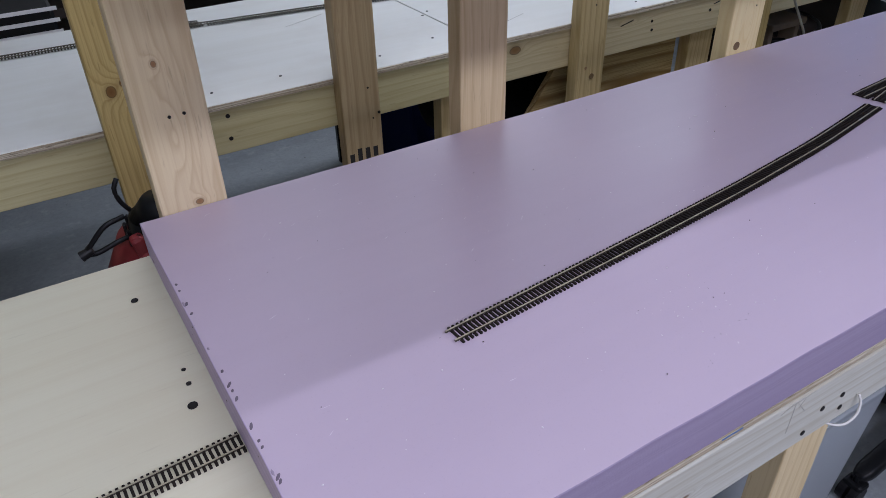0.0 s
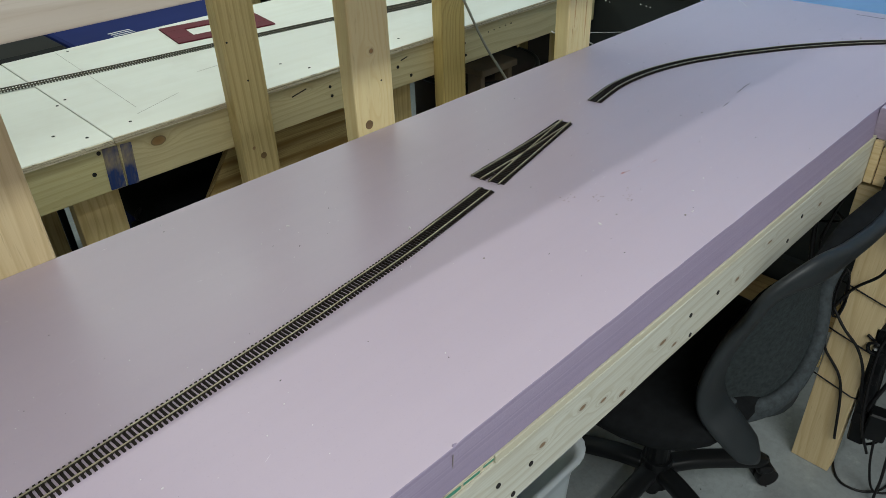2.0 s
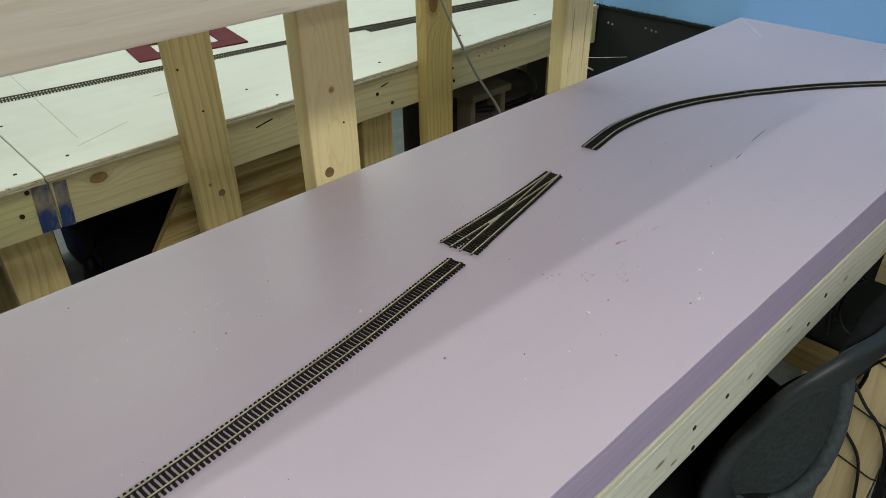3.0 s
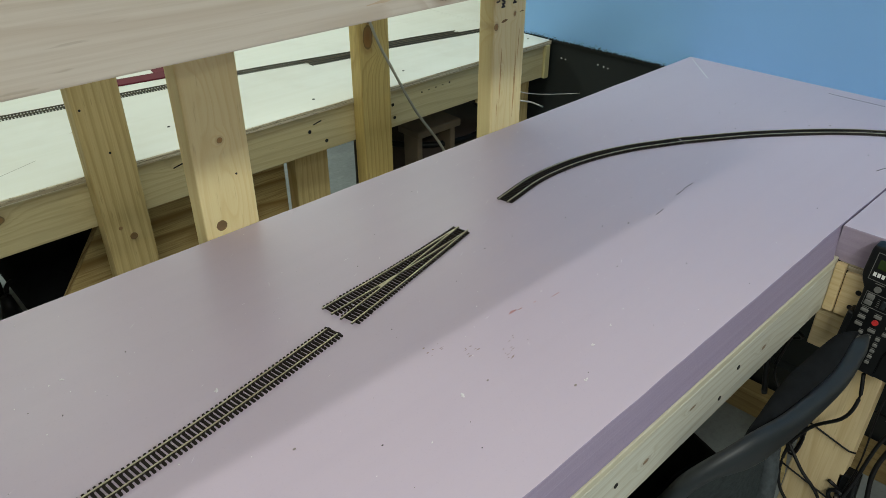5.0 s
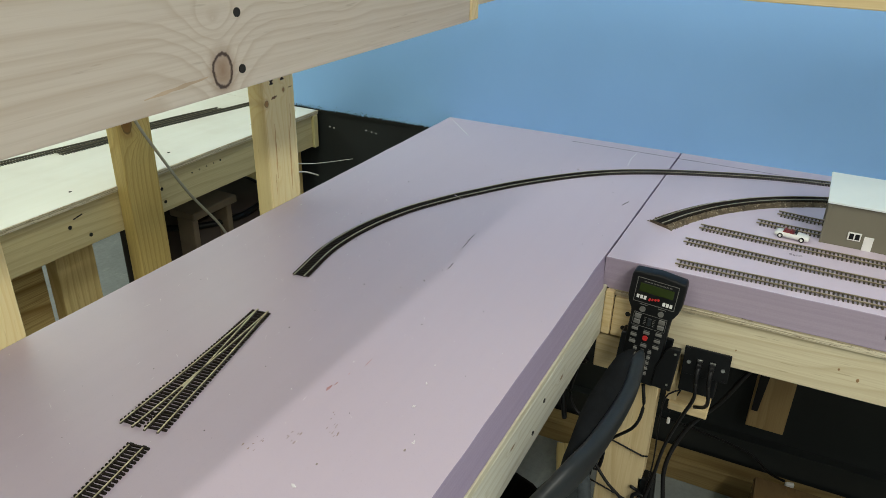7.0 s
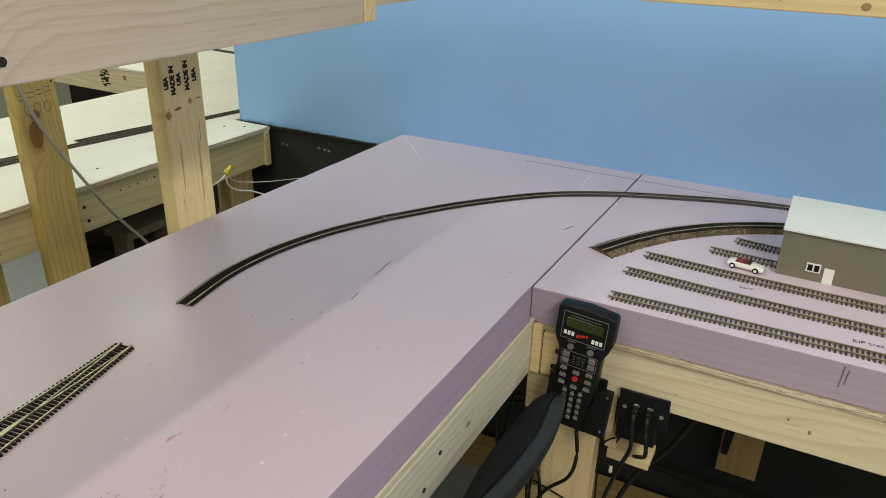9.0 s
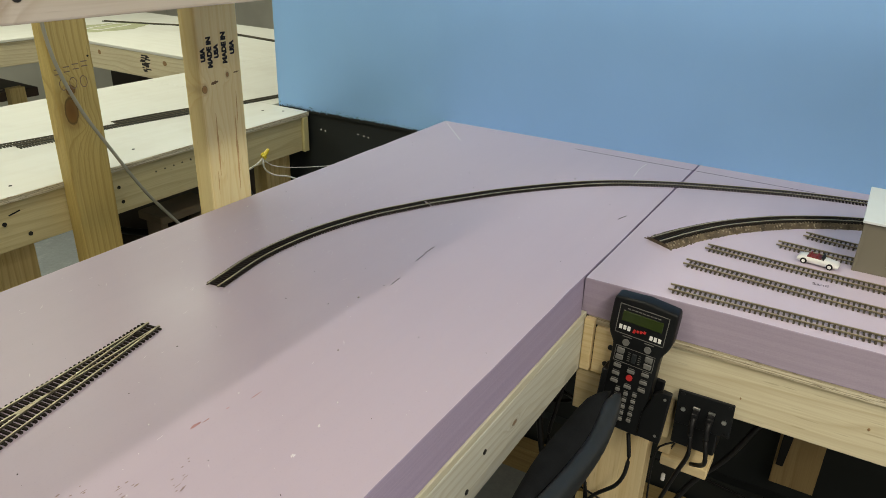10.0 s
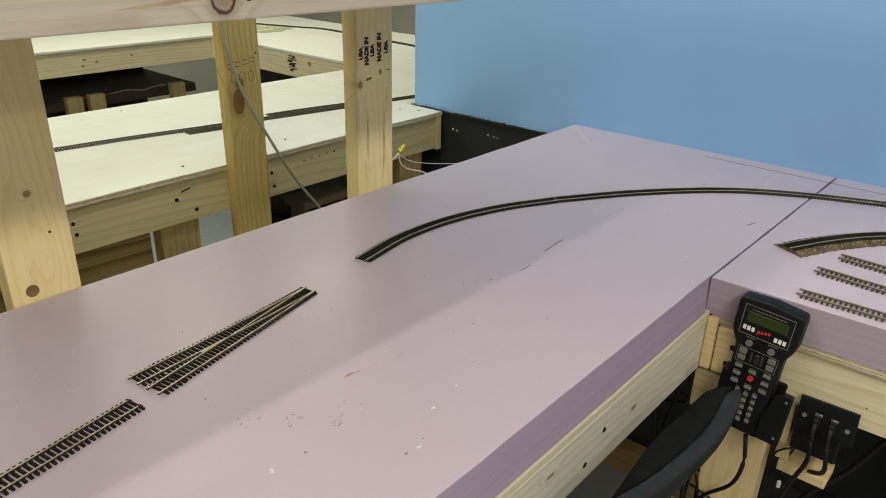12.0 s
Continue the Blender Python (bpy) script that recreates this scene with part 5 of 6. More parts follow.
part("windscreen", box(0.0012, 0.0180, 0.0065, 0.0003), CHAIR_GREY, car, "", CAR @ pose(0.0065, 0, 0.0140, 0, -30, 0))
for dx in (-0.0185, 0.0185):
    for s in (-1, 1):
        w = part("wheel", disc(0.0048, 0.0030, 18), BLACK, car, "", CAR @ pose(dx, s * 0.0112, 0.0048, 90, 0, 0))
        part("hub_cap", disc(0.0026, 0.0004, 14), WHITE, w, "", CAR @ pose(dx, s * 0.0130, 0.0048, 90, 0, 0))

# ---- handheld controller in its holder on the wing rail ----
controller = thing("handheld_controller", "black handheld train controller hanging in a holder", "controller", (1.935, 0.19, 0.69))
LEAN_C = pose(1.9350, 0.194, 0.817, 0, 0, 0) @ pose(0, 0, 0, 3.5, 0, 0) @ Matrix.Diagonal((1, 0.95, 0.95, 1))


def plate_outline(points, thick, bevel=0.0):
    """A plate in the local yz plane, seen from -x, with rounded rims."""
    bm = bmesh.new()
    a = [bm.verts.new((-thick / 2, y, z)) for y, z in points]
    f = bm.faces.new(a)
    top = bmesh.ops.extrude_face_region(bm, geom=[f])
    bmesh.ops.translate(bm, verts=[g for g in top["geom"] if isinstance(g, bmesh.types.BMVert)], vec=(thick, 0, 0))
    if bevel:
        bmesh.ops.bevel(bm, geom=bm.edges[:], offset=bevel, segments=3, affect="EDGES", profile=0.5)
    return bm


half = [(0.0455, 0.113), (0.0475, 0.105), (0.0475, 0.062), (0.0440, 0.050), (0.0365, 0.036), (0.0355, 0.020), (0.0355, -0.105), (0.0330, -0.113)]
outline = [(-y, z) for y, z in half] + [(y, z) for y, z in half[::-1]]
outline = [(0.0, 0.117), *outline[0:]]
body = part("body", plate_outline(outline, 0.026, 0.004), BLACK, controller, "", LEAN_C, True)


def on_face(y, z, out=0.0135):
    return LEAN_C @ pose(-out, y, z)


def frame_line(y0, y1, z0, z1, w=0.0010, d=0.0005, x=0.0132):
    bm = bmesh.new()
    for sy, sz, cy, cz in ((y1 - y0, w, (y0 + y1) / 2, z0), (y1 - y0, w, (y0 + y1) / 2, z1), (w, z1 - z0, y0, (z0 + z1) / 2), (w, z1 - z0, y1, (z0 + z1) / 2)):
        box(d, sy, sz, 0, (-x, cy, cz), bm=bm)
    return bm


part("panel_line", frame_line(-0.036, 0.036, 0.056, 0.104), KEY, body, "thin pale outline round the display", LEAN_C)
part("display", box(0.0012, 0.060, 0.017, 0.0004), LCD, body, "dark green liquid crystal display", on_face(0, 0.086, 0.0133))
for k in range(3):
    part("name_bar", box(0.0005, 0.0046, 0.0072), WHITE, body, "", on_face(0.0295 - 0.0063 * k, 0.0668, 0.0133))
    part("name_bar", box(0.0005, 0.0046, 0.0072), WHITE, body, "", on_face(-0.0170 - 0.0063 * k, 0.0640, 0.0133))
for k in range(4):
    part("name_bar", box(0.0005, 0.0036, 0.0042 if k else 0.0060), RED, body, "", on_face(0.0085 - 0.0050 * k, 0.0655 + 0.0012 * k, 0.0134) @ pose(0, 0, 0, 14, 0, 0))
for k in range(9):
    part("name_bar", box(0.0005, 0.0042, 0.0013), KEY, body, "", on_face(0.0225 - 0.0056 * k, 0.0985, 0.0133))
for y in (-0.0165, 0.0165):
    part("round_key", disc(0.0052, 0.0030, 16), KEY, body, "", on_face(y, 0.0435, 0.0140) @ facing((-1, 0, 0)))
    part("key_caption", box(0.0004, 0.014, 0.0012), KEY, body, "", on_face(y, 0.0525, 0.0133))
part("panel_line", frame_line(-0.0295, 0.0295, 0.008, 0.0345, 0.0007), KEY, body, "", LEAN_C)
part("thumb_wheel", box(0.003, 0.007, 0.016, 0.001), CHAIR_GREY, body, "", on_face(0, 0.021, 0.0138))
for k in range(5):
    for s in (-1, 1):
        part("scale_bar", box(0.0004, 0.0038, 0.0008), KEY, body, "", on_face(s * 0.008, 0.014 + 0.0035 * k, 0.0133))
for r, z in enumerate((0.028, 0.016, 0.0005, -0.0135, -0.0275, -0.0405, -0.0525, -0.0645, -0.0765, -0.0885)):
    cols = (-0.0215, 0.0215) if r < 2 else (-0.0215, 0.0, 0.0215)
    for y in cols:
        if r == 3 and y == 0.0:
            continue
        w, h = (0.0115, 0.0085) if r < 2 else (0.0115, 0.0055) if r < 5 else (0.0070, 0.0058)
        dz = 0.0 if y else -0.003 if r > 1 else 0
        yy = y if r < 5 else y * 0.62
        part("key", box(0.0030, w, h, 0.0009), KEY, body, "", on_face(yy, z + dz, 0.0140))
        part("key_caption", box(0.0004, w * 0.9, 0.0011), KEY, body, "", on_face(yy, z + dz + h / 2 + 0.0018, 0.0133))
part("stop_key", disc(0.0048, 0.0035, 18), RED, body, "red round stop key", on_face(0, -0.0135, 0.0140) @ facing((-1, 0, 0)))

holder = thing("controller_holder", "black plastic holder screwed to the pine rail", "holder", (1.945, 0.19, 0.69))
part("back_plate", box(0.006, 0.080, 0.100, 0.002), BLACK, holder, "", pose(1.9535, 0.193, 0.750, 3.5, 0, 0))
hook = [(0.0, 0.050), (0.012, 0.058), (0.024, 0.058), (0.024, -0.030), (-0.010, -0.030), (-0.010, 0.012), (-0.004, 0.030)]
part("side_clip", plate_outline([(-y, z) for y, z in hook], 0.010, 0.002), BLACK, holder, "", pose(1.9230, 0.160, 0.743, 3.5, 0, 0))
part("side_clip", box(0.026, 0.010, 0.060, 0.002), BLACK, holder, "", pose(1.9360, 0.2330, 0.775, 3.5, 0, 0))
for y, z in ((0.140, 0.790), (0.145, 0.725)):
    part("screw", disc(0.0022, 0.001, 10), STEEL, holder, "", pose(1.9175, y, z) @ facing((-1, 0, 0)))

# ---- cable panel and its bracket ----
panel = thing("jack_panel", "black plastic jack panel with two plugs under the rail", "panel", (1.955, 0.09, 0.74))
part("face_plate", box(0.004, 0.077, 0.056, 0.0008), BLACK, panel, "", pose(1.9530, 0.0905, 0.7655, -1.5, 0, 0))
part("housing", box(0.040, 0.062, 0.078, 0.002), BLACK, panel, "", pose(1.9760, 0.0980, 0.735))
for y in (0.119, 0.062):
    part("screw", disc(0.0034, 0.002, 12), STEEL, panel, "bright screw head", pose(1.9503, y, 0.763) @ facing((-1, 0, 0)))
for y, z in ((0.123, 0.788), (0.058, 0.789), (0.058, 0.742)):
    part("screw", disc(0.0030, 0.002, 12), RUBBER, panel, "", pose(1.9503, y, z) @ facing((-1, 0, 0)))
for y in (0.101, 0.080):
    plug = part("plug", box(0.014, 0.0085, 0.0120, 0.0012), RUBBER, panel, "", pose(1.9440, y, 0.764))
    part("plug_tip", box(0.003, 0.0095, 0.0040, 0.0005), STEEL, plug, "", pose(1.9500, y, 0.771))
    part("boot", sweep(spline([(1.940, y, 0.762), (1.934, y, 0.752), (1.934, y - 0.001, 0.735)], 0.004), round_profile(0.0042)), RUBBER, panel, "", None, True)
bracket = thing("panel_bracket", "small pale plywood bracket below the jack panel", "bracket", (2.0, 0.13, 0.62))
add_board("upright", (1.983, 1.999, 0.130, 0.150, 0.6500, 0.7630), PINE_CREAM, bracket, along="z")
add_board("foot", (1.978, 2.030, 0.072, 0.142, 0.6320, 0.6495), PINE_CREAM, bracket, along="y")

# ---- cables by the corner leg ----
GROUP_C = "black cables by the corner leg"
cable("black_cable", [(1.935, 0.186, 0.70), (1.928, 0.178, 0.655), (1.935, 0.190, 0.60), (1.958, 0.235, 0.53), (1.966, 0.262, 0.45), (1.966, 0.255, 0.36), (1.968, 0.20, 0.28), (1.96, 0.17, 0.12)],
      0.0032, RUBBER, "black coiled-end cord hanging from the controller", group=GROUP_C)
cable("black_cable", [(1.934, 0.100, 0.738), (1.936, 0.098, 0.70), (1.950, 0.112, 0.645), (1.962, 0.132, 0.56), (1.964, 0.142, 0.47), (1.962, 0.150, 0.38), (1.95, 0.13, 0.22), (1.985, 0.10, 0.10)],
      0.0034, RUBBER, "black cord running down beside the pine leg", group=GROUP_C)
cable("black_cable", [(1.934, 0.079, 0.736), (1.938, 0.074, 0.70), (1.955, 0.080, 0.675), (1.975, 0.10, 0.655)], 0.0034, RUBBER, "short black cord tucked behind the bracket", group=GROUP_C)
cable("black_cable", [(2.12, -0.03, 0.77), (2.06, 0.018, 0.712), (2.05, 0.055, 0.632), (2.045, 0.105, 0.548), (2.02, 0.128, 0.46), (1.99, 0.112, 0.35), (1.975, 0.13, 0.24), (1.985, 0.12, 0.12)],
      0.0046, RUBBER, "thick black cord sagging from under the rail", group=GROUP_C)
cable("black_cable", [(1.965, 0.125, 0.690), (1.962, 0.145, 0.672), (1.966, 0.150, 0.62), (1.968, 0.147, 0.50), (1.966, 0.155, 0.40), (1.97, 0.15, 0.30)], 0.0016, RUBBER, "thin black cord beside the pine leg", group=GROUP_C)
cable("coiled_cord", [(1.968, 0.262, 0.62), (1.962, 0.270, 0.55), (1.964, 0.266, 0.47), (1.966, 0.250, 0.44), (1.966, 0.242, 0.50), (1.964, 0.256, 0.57), (1.962, 0.264, 0.52), (1.966, 0.258, 0.45),
                      (1.968, 0.246, 0.47), (1.966, 0.250, 0.56)], 0.0026, RUBBER, "black cord coiled against the pine leg", group=GROUP_C)
for z in (0.395, 0.52, 0.26):
    cable("cable_tie", [(1.972, 0.262, z + 0.012), (1.9715, 0.21, z), (1.9715, 0.165, z - 0.010), (1.985, 0.159, z - 0.012)], 0.0017, RUBBER, "black strap round the pine leg", "strap", group="black straps")
strip = thing("power_strip", "black power strip fixed along the pine leg", "power strip", (2.0, 0.14, 0.10))
part("housing", box(0.030, 0.034, 0.330, 0.004), BLACK, strip, "", pose(1.990, 0.145, 0.290, -4, 0, 0))
for z in (0.20, 0.26, 0.32, 0.38):
    part("socket", box(0.002, 0.020, 0.030, 0.0006), RUBBER, strip, "", pose(1.9742, 0.145, z, -4, 0, 0))
adapter = thing("power_adapter", "black plug-in power adapter hanging on its cord", "adapter", (1.99, 0.10, 0.14))
part("housing", box(0.040, 0.045, 0.075, 0.004), BLACK, adapter, "", pose(1.980, 0.104, 0.205, 0, 0, 12))
part("lead", sweep(spline([(1.98, 0.10, 0.170), (1.975, 0.085, 0.08), (1.985, 0.06, 0.008), (2.03, 0.02, 0.006), (2.10, 0.04, 0.006)], 0.012), round_profile(0.0028)), RUBBER, adapter, "", None, True)
clamp = thing("round_clamp", "small shiny black clamp on the pine leg", "clamp", (1.965, 0.18, 0.36))
part("ring", sweep(spline([(1.966, 0.160 + 0.014 * math.cos(a), 0.405 + 0.014 * math.sin(a)) for a in [i * math.pi / 6 for i in range(13)]], 0.003), round_profile(0.004)), BLACK, clamp, "", None, True)
part("screw", disc(0.0035, 0.012, 10), STEEL, clamp, "", pose(1.958, 0.158, 0.412) @ facing((-1, -0.4, 0.2)))
cable("floor_cord", [(2.04, 0.175, 0.004), (1.985, 0.150, 0.004), (1.960, 0.120, 0.004), (1.972, 0.075, 0.004), (2.02, 0.045, 0.004), (2.10, 0.050, 0.004), (2.16, 0.09, 0.004)], 0.0030, RUBBER,
      "black cord looped on the concrete floor", group=GROUP_C)
cable("floor_cord", [(1.985, 0.10, 0.30), (1.975, 0.07, 0.20), (1.965, 0.055, 0.08), (1.955, 0.050, 0.006), (1.975, 0.020, 0.005), (2.03, 0.010, 0.005), (2.06, 0.035, 0.05), (2.04, 0.07, 0.18), (2.01, 0.10, 0.30)], 0.0034, RUBBER,
      "black cord hanging in a loop to the floor", group=GROUP_C)
cable("wall_cord", [(2.56, 0.33, 0.165), (2.575, 0.19, 0.158), (2.572, -0.02, 0.135), (2.54, -0.09, 0.115), (2.50, -0.131, 0.135)], 0.0034, RUBBER, "thin black cord drooping along the wall base")
cable("loop_cord", [(2.02, 0.33, 0.765), (2.03, 0.36, 0.68), (2.05, 0.40, 0.62), (2.10, 0.38, 0.58), (2.10, 0.33, 0.60), (2.06, 0.34, 0.64)], 0.0032, RUBBER, "black cord hanging in a loop under the deck")
cable("loop_cord", [(1.98, 0.335, 0.77), (1.975, 0.345, 0.70), (1.99, 0.35, 0.62), (2.01, 0.34, 0.50)], 0.0055, RUBBER, "thick black cord hanging under the deck")
solo("plug_tip", box(0.010, 0.022, 0.014, 0.002), WHITE, "small white plug end on the wall cord", "plug", pose(2.498, -0.142, 0.130, 0, 0, 20))

cable("loop_cord", [(1.985, 0.300, 0.755), (1.99, 0.316, 0.692), (1.99, 0.324, 0.645), (1.99, 0.331, 0.594), (1.99, 0.320, 0.560), (1.99, 0.300, 0.545), (2.00, 0.27, 0.56)], 0.0034, RUBBER, "black cord curling out beside the corner plate")

cable("thin_cord", [(1.990, 0.118, 0.700), (1.985, 0.128, 0.668), (2.000, 0.136, 0.640), (2.018, 0.139, 0.612), (2.020, 0.139, 0.584)], 0.0014, RUBBER, "thin black cord ending in a white plug", group=GROUP_C)
solo("plug_tip", box(0.006, 0.006, 0.014, 0.0015), WHITE, "small white plug hanging on a thin cord", "plug", pose(2.020, 0.139, 0.575))
cable("black_cable", [(1.968, 0.180, 0.430), (1.985, 0.150, 0.400), (2.020, 0.110, 0.330), (2.030, 0.085, 0.230), (2.000, 0.090, 0.150), (1.985, 0.120, 0.120)], 0.0034, RUBBER, "black cord bowing out beside the power strip", group=GROUP_C)
cable("black_cable", [(1.962, 0.262, 0.470), (1.955, 0.225, 0.430), (1.958, 0.190, 0.395), (1.962, 0.165, 0.340), (1.975, 0.150, 0.250), (1.99, 0.11, 0.14)], 0.0032, RUBBER, "black cord slanting across the pine leg", group=GROUP_C)

# ---- board hung on the wall, carton on the floor ----
hung = thing("hung_board", "small pale pine board leaning on the wall under the wing", "board", (2.545, -0.05, 0.24))
part("board", box(0.60, 0.092, 0.018, 0.001), PINE_TAN, hung, "", pose(2.555, -0.052, 0.540, 0, -90, 0) @ pose(0, 0, 0, 1, 0, 0))
part("wedge", plate_outline([(0.027, 0.10), (-0.002, 0.10), (0.014, -0.112), (0.029, -0.112)], 0.012, 0.001), RUBBER, hung, "black wedge-shaped clip", pose(2.540, -0.040, 0.410))
solo("plank", board(2.40, 2.57, 0.33, 0.42, 0.0, 0.04)[0], PINE_YELLOW, "short yellow pine offcut on the floor", "plank", pose(2.40, 0.40, 0.02, 0, 0, 20))

carton = thing("cardboard_box", "brown cardboard carton sealed with clear tape", "box", (2.27, -0.35, 0.0))
part("body", box(0.300, 0.620, 0.200, 0.004, segments=2), CARTON, carton, "", pose(2.255, -0.365, 0.100, 0, 0, 1))
part("flap", box(0.148, 0.616, 0.003, 0.0008), CARTON, carton, "", pose(2.180, -0.365, 0.2020, 0, 0, 1))
part("flap", box(0.148, 0.616, 0.003, 0.0008), CARTON, carton, "", pose(2.331, -0.365, 0.2020, 0, 0.6, 1))
part("tape_strip", box(0.060, 0.625, 0.0006), TAPE, carton, "glossy clear packing tape", pose(2.255, -0.366, 0.2045, 0, 0, 1))
tag = part("label_sticker", box(0.024, 0.040, 0.0006), YELLOW, carton, "yellow sticker", pose(2.335, -0.185, 0.2048, 0, 0, -3))
writing("ICT2", 0.014, pose(2.335, -0.185, 0.2053, 0, 0, 90), tag, INK)
red_tag = part("label_sticker", box(0.050, 0.042, 0.0006), RED, carton, "red sticker", pose(2.300, -0.310, 0.2048, 0, 0, 2))
for k in range(5):
    part("print_bar", box(0.0022, 0.030, 0.0003), CARTON, red_tag, "", pose(2.282 + 0.009 * k, -0.310, 0.2053, 0, 0, 2))

# ---- office chair pushed under the bench ----
chair = thing("office_chair", "black office chair with a curved back, pushed under the bench", "chair", (1.613, 0.436, 0.0))
HOOP = [(1.835, 0.184, 0.833), (1.802, 0.182, 0.834), (1.726, 0.178, 0.818), (1.600, 0.188, 0.815), (1.517, 0.205, 0.812), (1.479, 0.240, 0.772), (1.474, 0.265, 0.708), (1.461, 0.285, 0.644), (1.456, 0.295, 0.570), (1.464, 0.285, 0.514), (1.474, 0.250, 0.473), (1.500, 0.207, 0.413), (1.515, 0.195, 0.388)]


def oval_profile(a, b, n=14):
    return [(a * math.cos(2 * math.pi * i / n), b * math.sin(2 * math.pi * i / n)) for i in range(n)]


def tapered(points, profile, ends=(0.35, 0.75), run=4):
    """A swept bar whose ends are drawn in and rounded."""
    bm = sweep(points, profile)
    bm.verts.ensure_lookup_table()
    k = len(profile)
    n = len(points)
    for i in range(n):
        d = min(i, run) / run
        e = min(n - 1 - i, run) / run
        f = (ends[0] + (1 - ends[0]) * math.sin(d * math.pi / 2)) * (ends[1] + (1 - ends[1]) * math.sin(e * math.pi / 2))
        for v in bm.verts[i * k:(i + 1) * k]:
            v.co = points[i] + (v.co - points[i]) * f
    return bm


hoop = spline(HOOP, 0.014)


def band(points, thick, widths, swell=None):
    """A curved flat bar, rounded, whose width changes along it."""
    bm = bmesh.new()
    rows = []
    n = len(points)
    for i, p in enumerate(points):
        d = (points[min(i + 1, n - 1)] - points[max(i - 1, 0)]).normalized()
        out = Vector((d.z, 0, -d.x)).normalized()
        side = d.cross(out).normalized()
        t = i / (n - 1) * (len(widths) - 1)
        k = min(int(t), len(widths) - 2)
        w = widths[k] + (widths[k + 1] - widths[k]) * (t - k)
        end = math.sqrt(max(0.05, min(1.0, min(i, n - 1 - i) / 3)))
        rows.append([bm.verts.new(p + side * (thick * (swell[i] if swell else 1.0) * end * math.cos(a)) + out * (w * end * math.copysign(abs(math.sin(a)) ** 0.7, math.sin(a)))) for a in [2 * math.pi * j / 16 for j in range(16)]])
    for r, s in zip(rows, rows[1:]):
        for j in range(16):
            bm.faces.new((r[j], r[(j + 1) % 16], s[(j + 1) % 16], s[j]))
    bm.faces.new(rows[0])
    bm.faces.new(rows[-1])
    return bm


part("back_frame", band(hoop, 0.012, (0.008, 0.014, 0.017, 0.021, 0.030, 0.040, 0.046, 0.047, 0.043, 0.036, 0.028)), CHAIR_GREY, chair, "charcoal plastic hoop of the back", None, True)
core = spline(HOOP[:5], 0.014)
swell = [0.003 + 0.018 * math.sin(math.pi * (i / (len(core) - 1)) ** 0.8) for i in range(len(core))]
pad = [p + Vector((0.0, 0.008 + t * 0.9, -0.002)) for p, t in zip(core, swell)]
part("back_cushion", band(pad, 1.0, (0.010, 0.020, 0.022, 0.016, 0.006), swell), BLACK_MATT, chair, "black fabric padding", None, True)
LOWER = [(1.452, 0.300, 0.545), (1.500, 0.284, 0.482), (1.550, 0.258, 0.455), (1.600, 0.228, 0.460), (1.655, 0.212, 0.490), (1.702, 0.212, 0.537), (1.733, 0.223, 0.588), (1.755, 0.238, 0.637), (1.770, 0.232, 0.700), (1.775, 0.212, 0.770)]
part("lumbar_bar", band(spline(LOWER, 0.014), 0.014, (0.016, 0.026, 0.026, 0.022, 0.017, 0.014, 0.010)), CHAIR_PAD, chair, "grey woven padded rim of the back", None, True)


def loft(a, b, steps, push):
    bm = bmesh.new()
    rows = []
    for k in range(steps + 1):
        t = k / steps
        rows.append([bm.verts.new(p.lerp(q, t) + Vector((0, push * math.sin(math.pi * t), 0))) for p, q in zip(a, b)])
    for r, s in zip(rows, rows[1:]):
        for i in range(len(r) - 1):
            bm.faces.new((r[i], r[i + 1], s[i + 1], s[i]))
    return bm


def even(points, n):
    line = spline(points, 0.002)
    return [line[round(i * (len(line) - 1) / (n - 1))] for i in range(n)]


shift = Vector((0, 0.018, 0))
part("back_panel", loft([p + shift for p in even(HOOP[2:9] + [LOWER[0]], 30)], [p + shift * 0.3 for p in even(LOWER[::-1], 30)], 14, 0.010), CHAIR_FABRIC, chair, "dark grey woven back panel", None, True)
BELOW = [(1.462, 0.296, 0.515), (1.500, 0.272, 0.462), (1.560, 0.258, 0.434), (1.608, 0.236, 0.410), (1.660, 0.218, 0.400), (1.700, 0.214, 0.409), (1.730, 0.219, 0.437), (1.766, 0.230, 0.483), (1.795, 0.242, 0.536), (1.800, 0.250, 0.620), (1.790, 0.246, 0.700)]
part("lower_shell", loft([p + Vector((0, 0.010, 0)) for p in even(LOWER[:9], 26)], even(BELOW, 26), 8, 0.004), CHAIR_GREY, chair, "", None, True)
part("back_stem", sweep(spline([(1.60, 0.40, 0.385), (1.605, 0.330, 0.388), (1.615, 0.285, 0.410), (1.620, 0.262, 0.450)], 0.02), oval_profile(0.035, 0.012)), BLACK, chair, "", None, True)
bm = bmesh.new()
bmesh.ops.create_uvsphere(bm, u_segments=32, v_segments=16, radius=1.0)
for vtx in bm.verts:
    c = vtx.co
    k = (abs(c.x) ** 3 + abs(c.y) ** 3) ** (1 / 3) if abs(c.x) + abs(c.y) > 1e-6 else 1
    m = math.hypot(c.x, c.y) / k if k else 1
    vtx.co = Vector((c.x * m * 0.262, c.y * m * 0.250, (abs(c.z) ** 0.6) * math.copysign(0.045, c.z)))
part("seat", bm, BLACK_MATT, chair, "black fabric seat", pose(1.595, 0.490, 0.462), True)
part("seat_plate", box(0.24, 0.24, 0.03, 0.008), BLACK, chair, "", pose(1.60, 0.42, 0.400))
part("column", disc(0.028, 0.20, 20), BLACK, chair, "", pose(1.613, 0.436, 0.200))
part("gas_lift", disc(0.014, 0.10, 16), STEEL, chair, "", pose(1.613, 0.436, 0.330))
part("hub", disc(0.045, 0.070, 24, 0.034), BLACK, chair, "", pose(1.613, 0.436, 0.105))
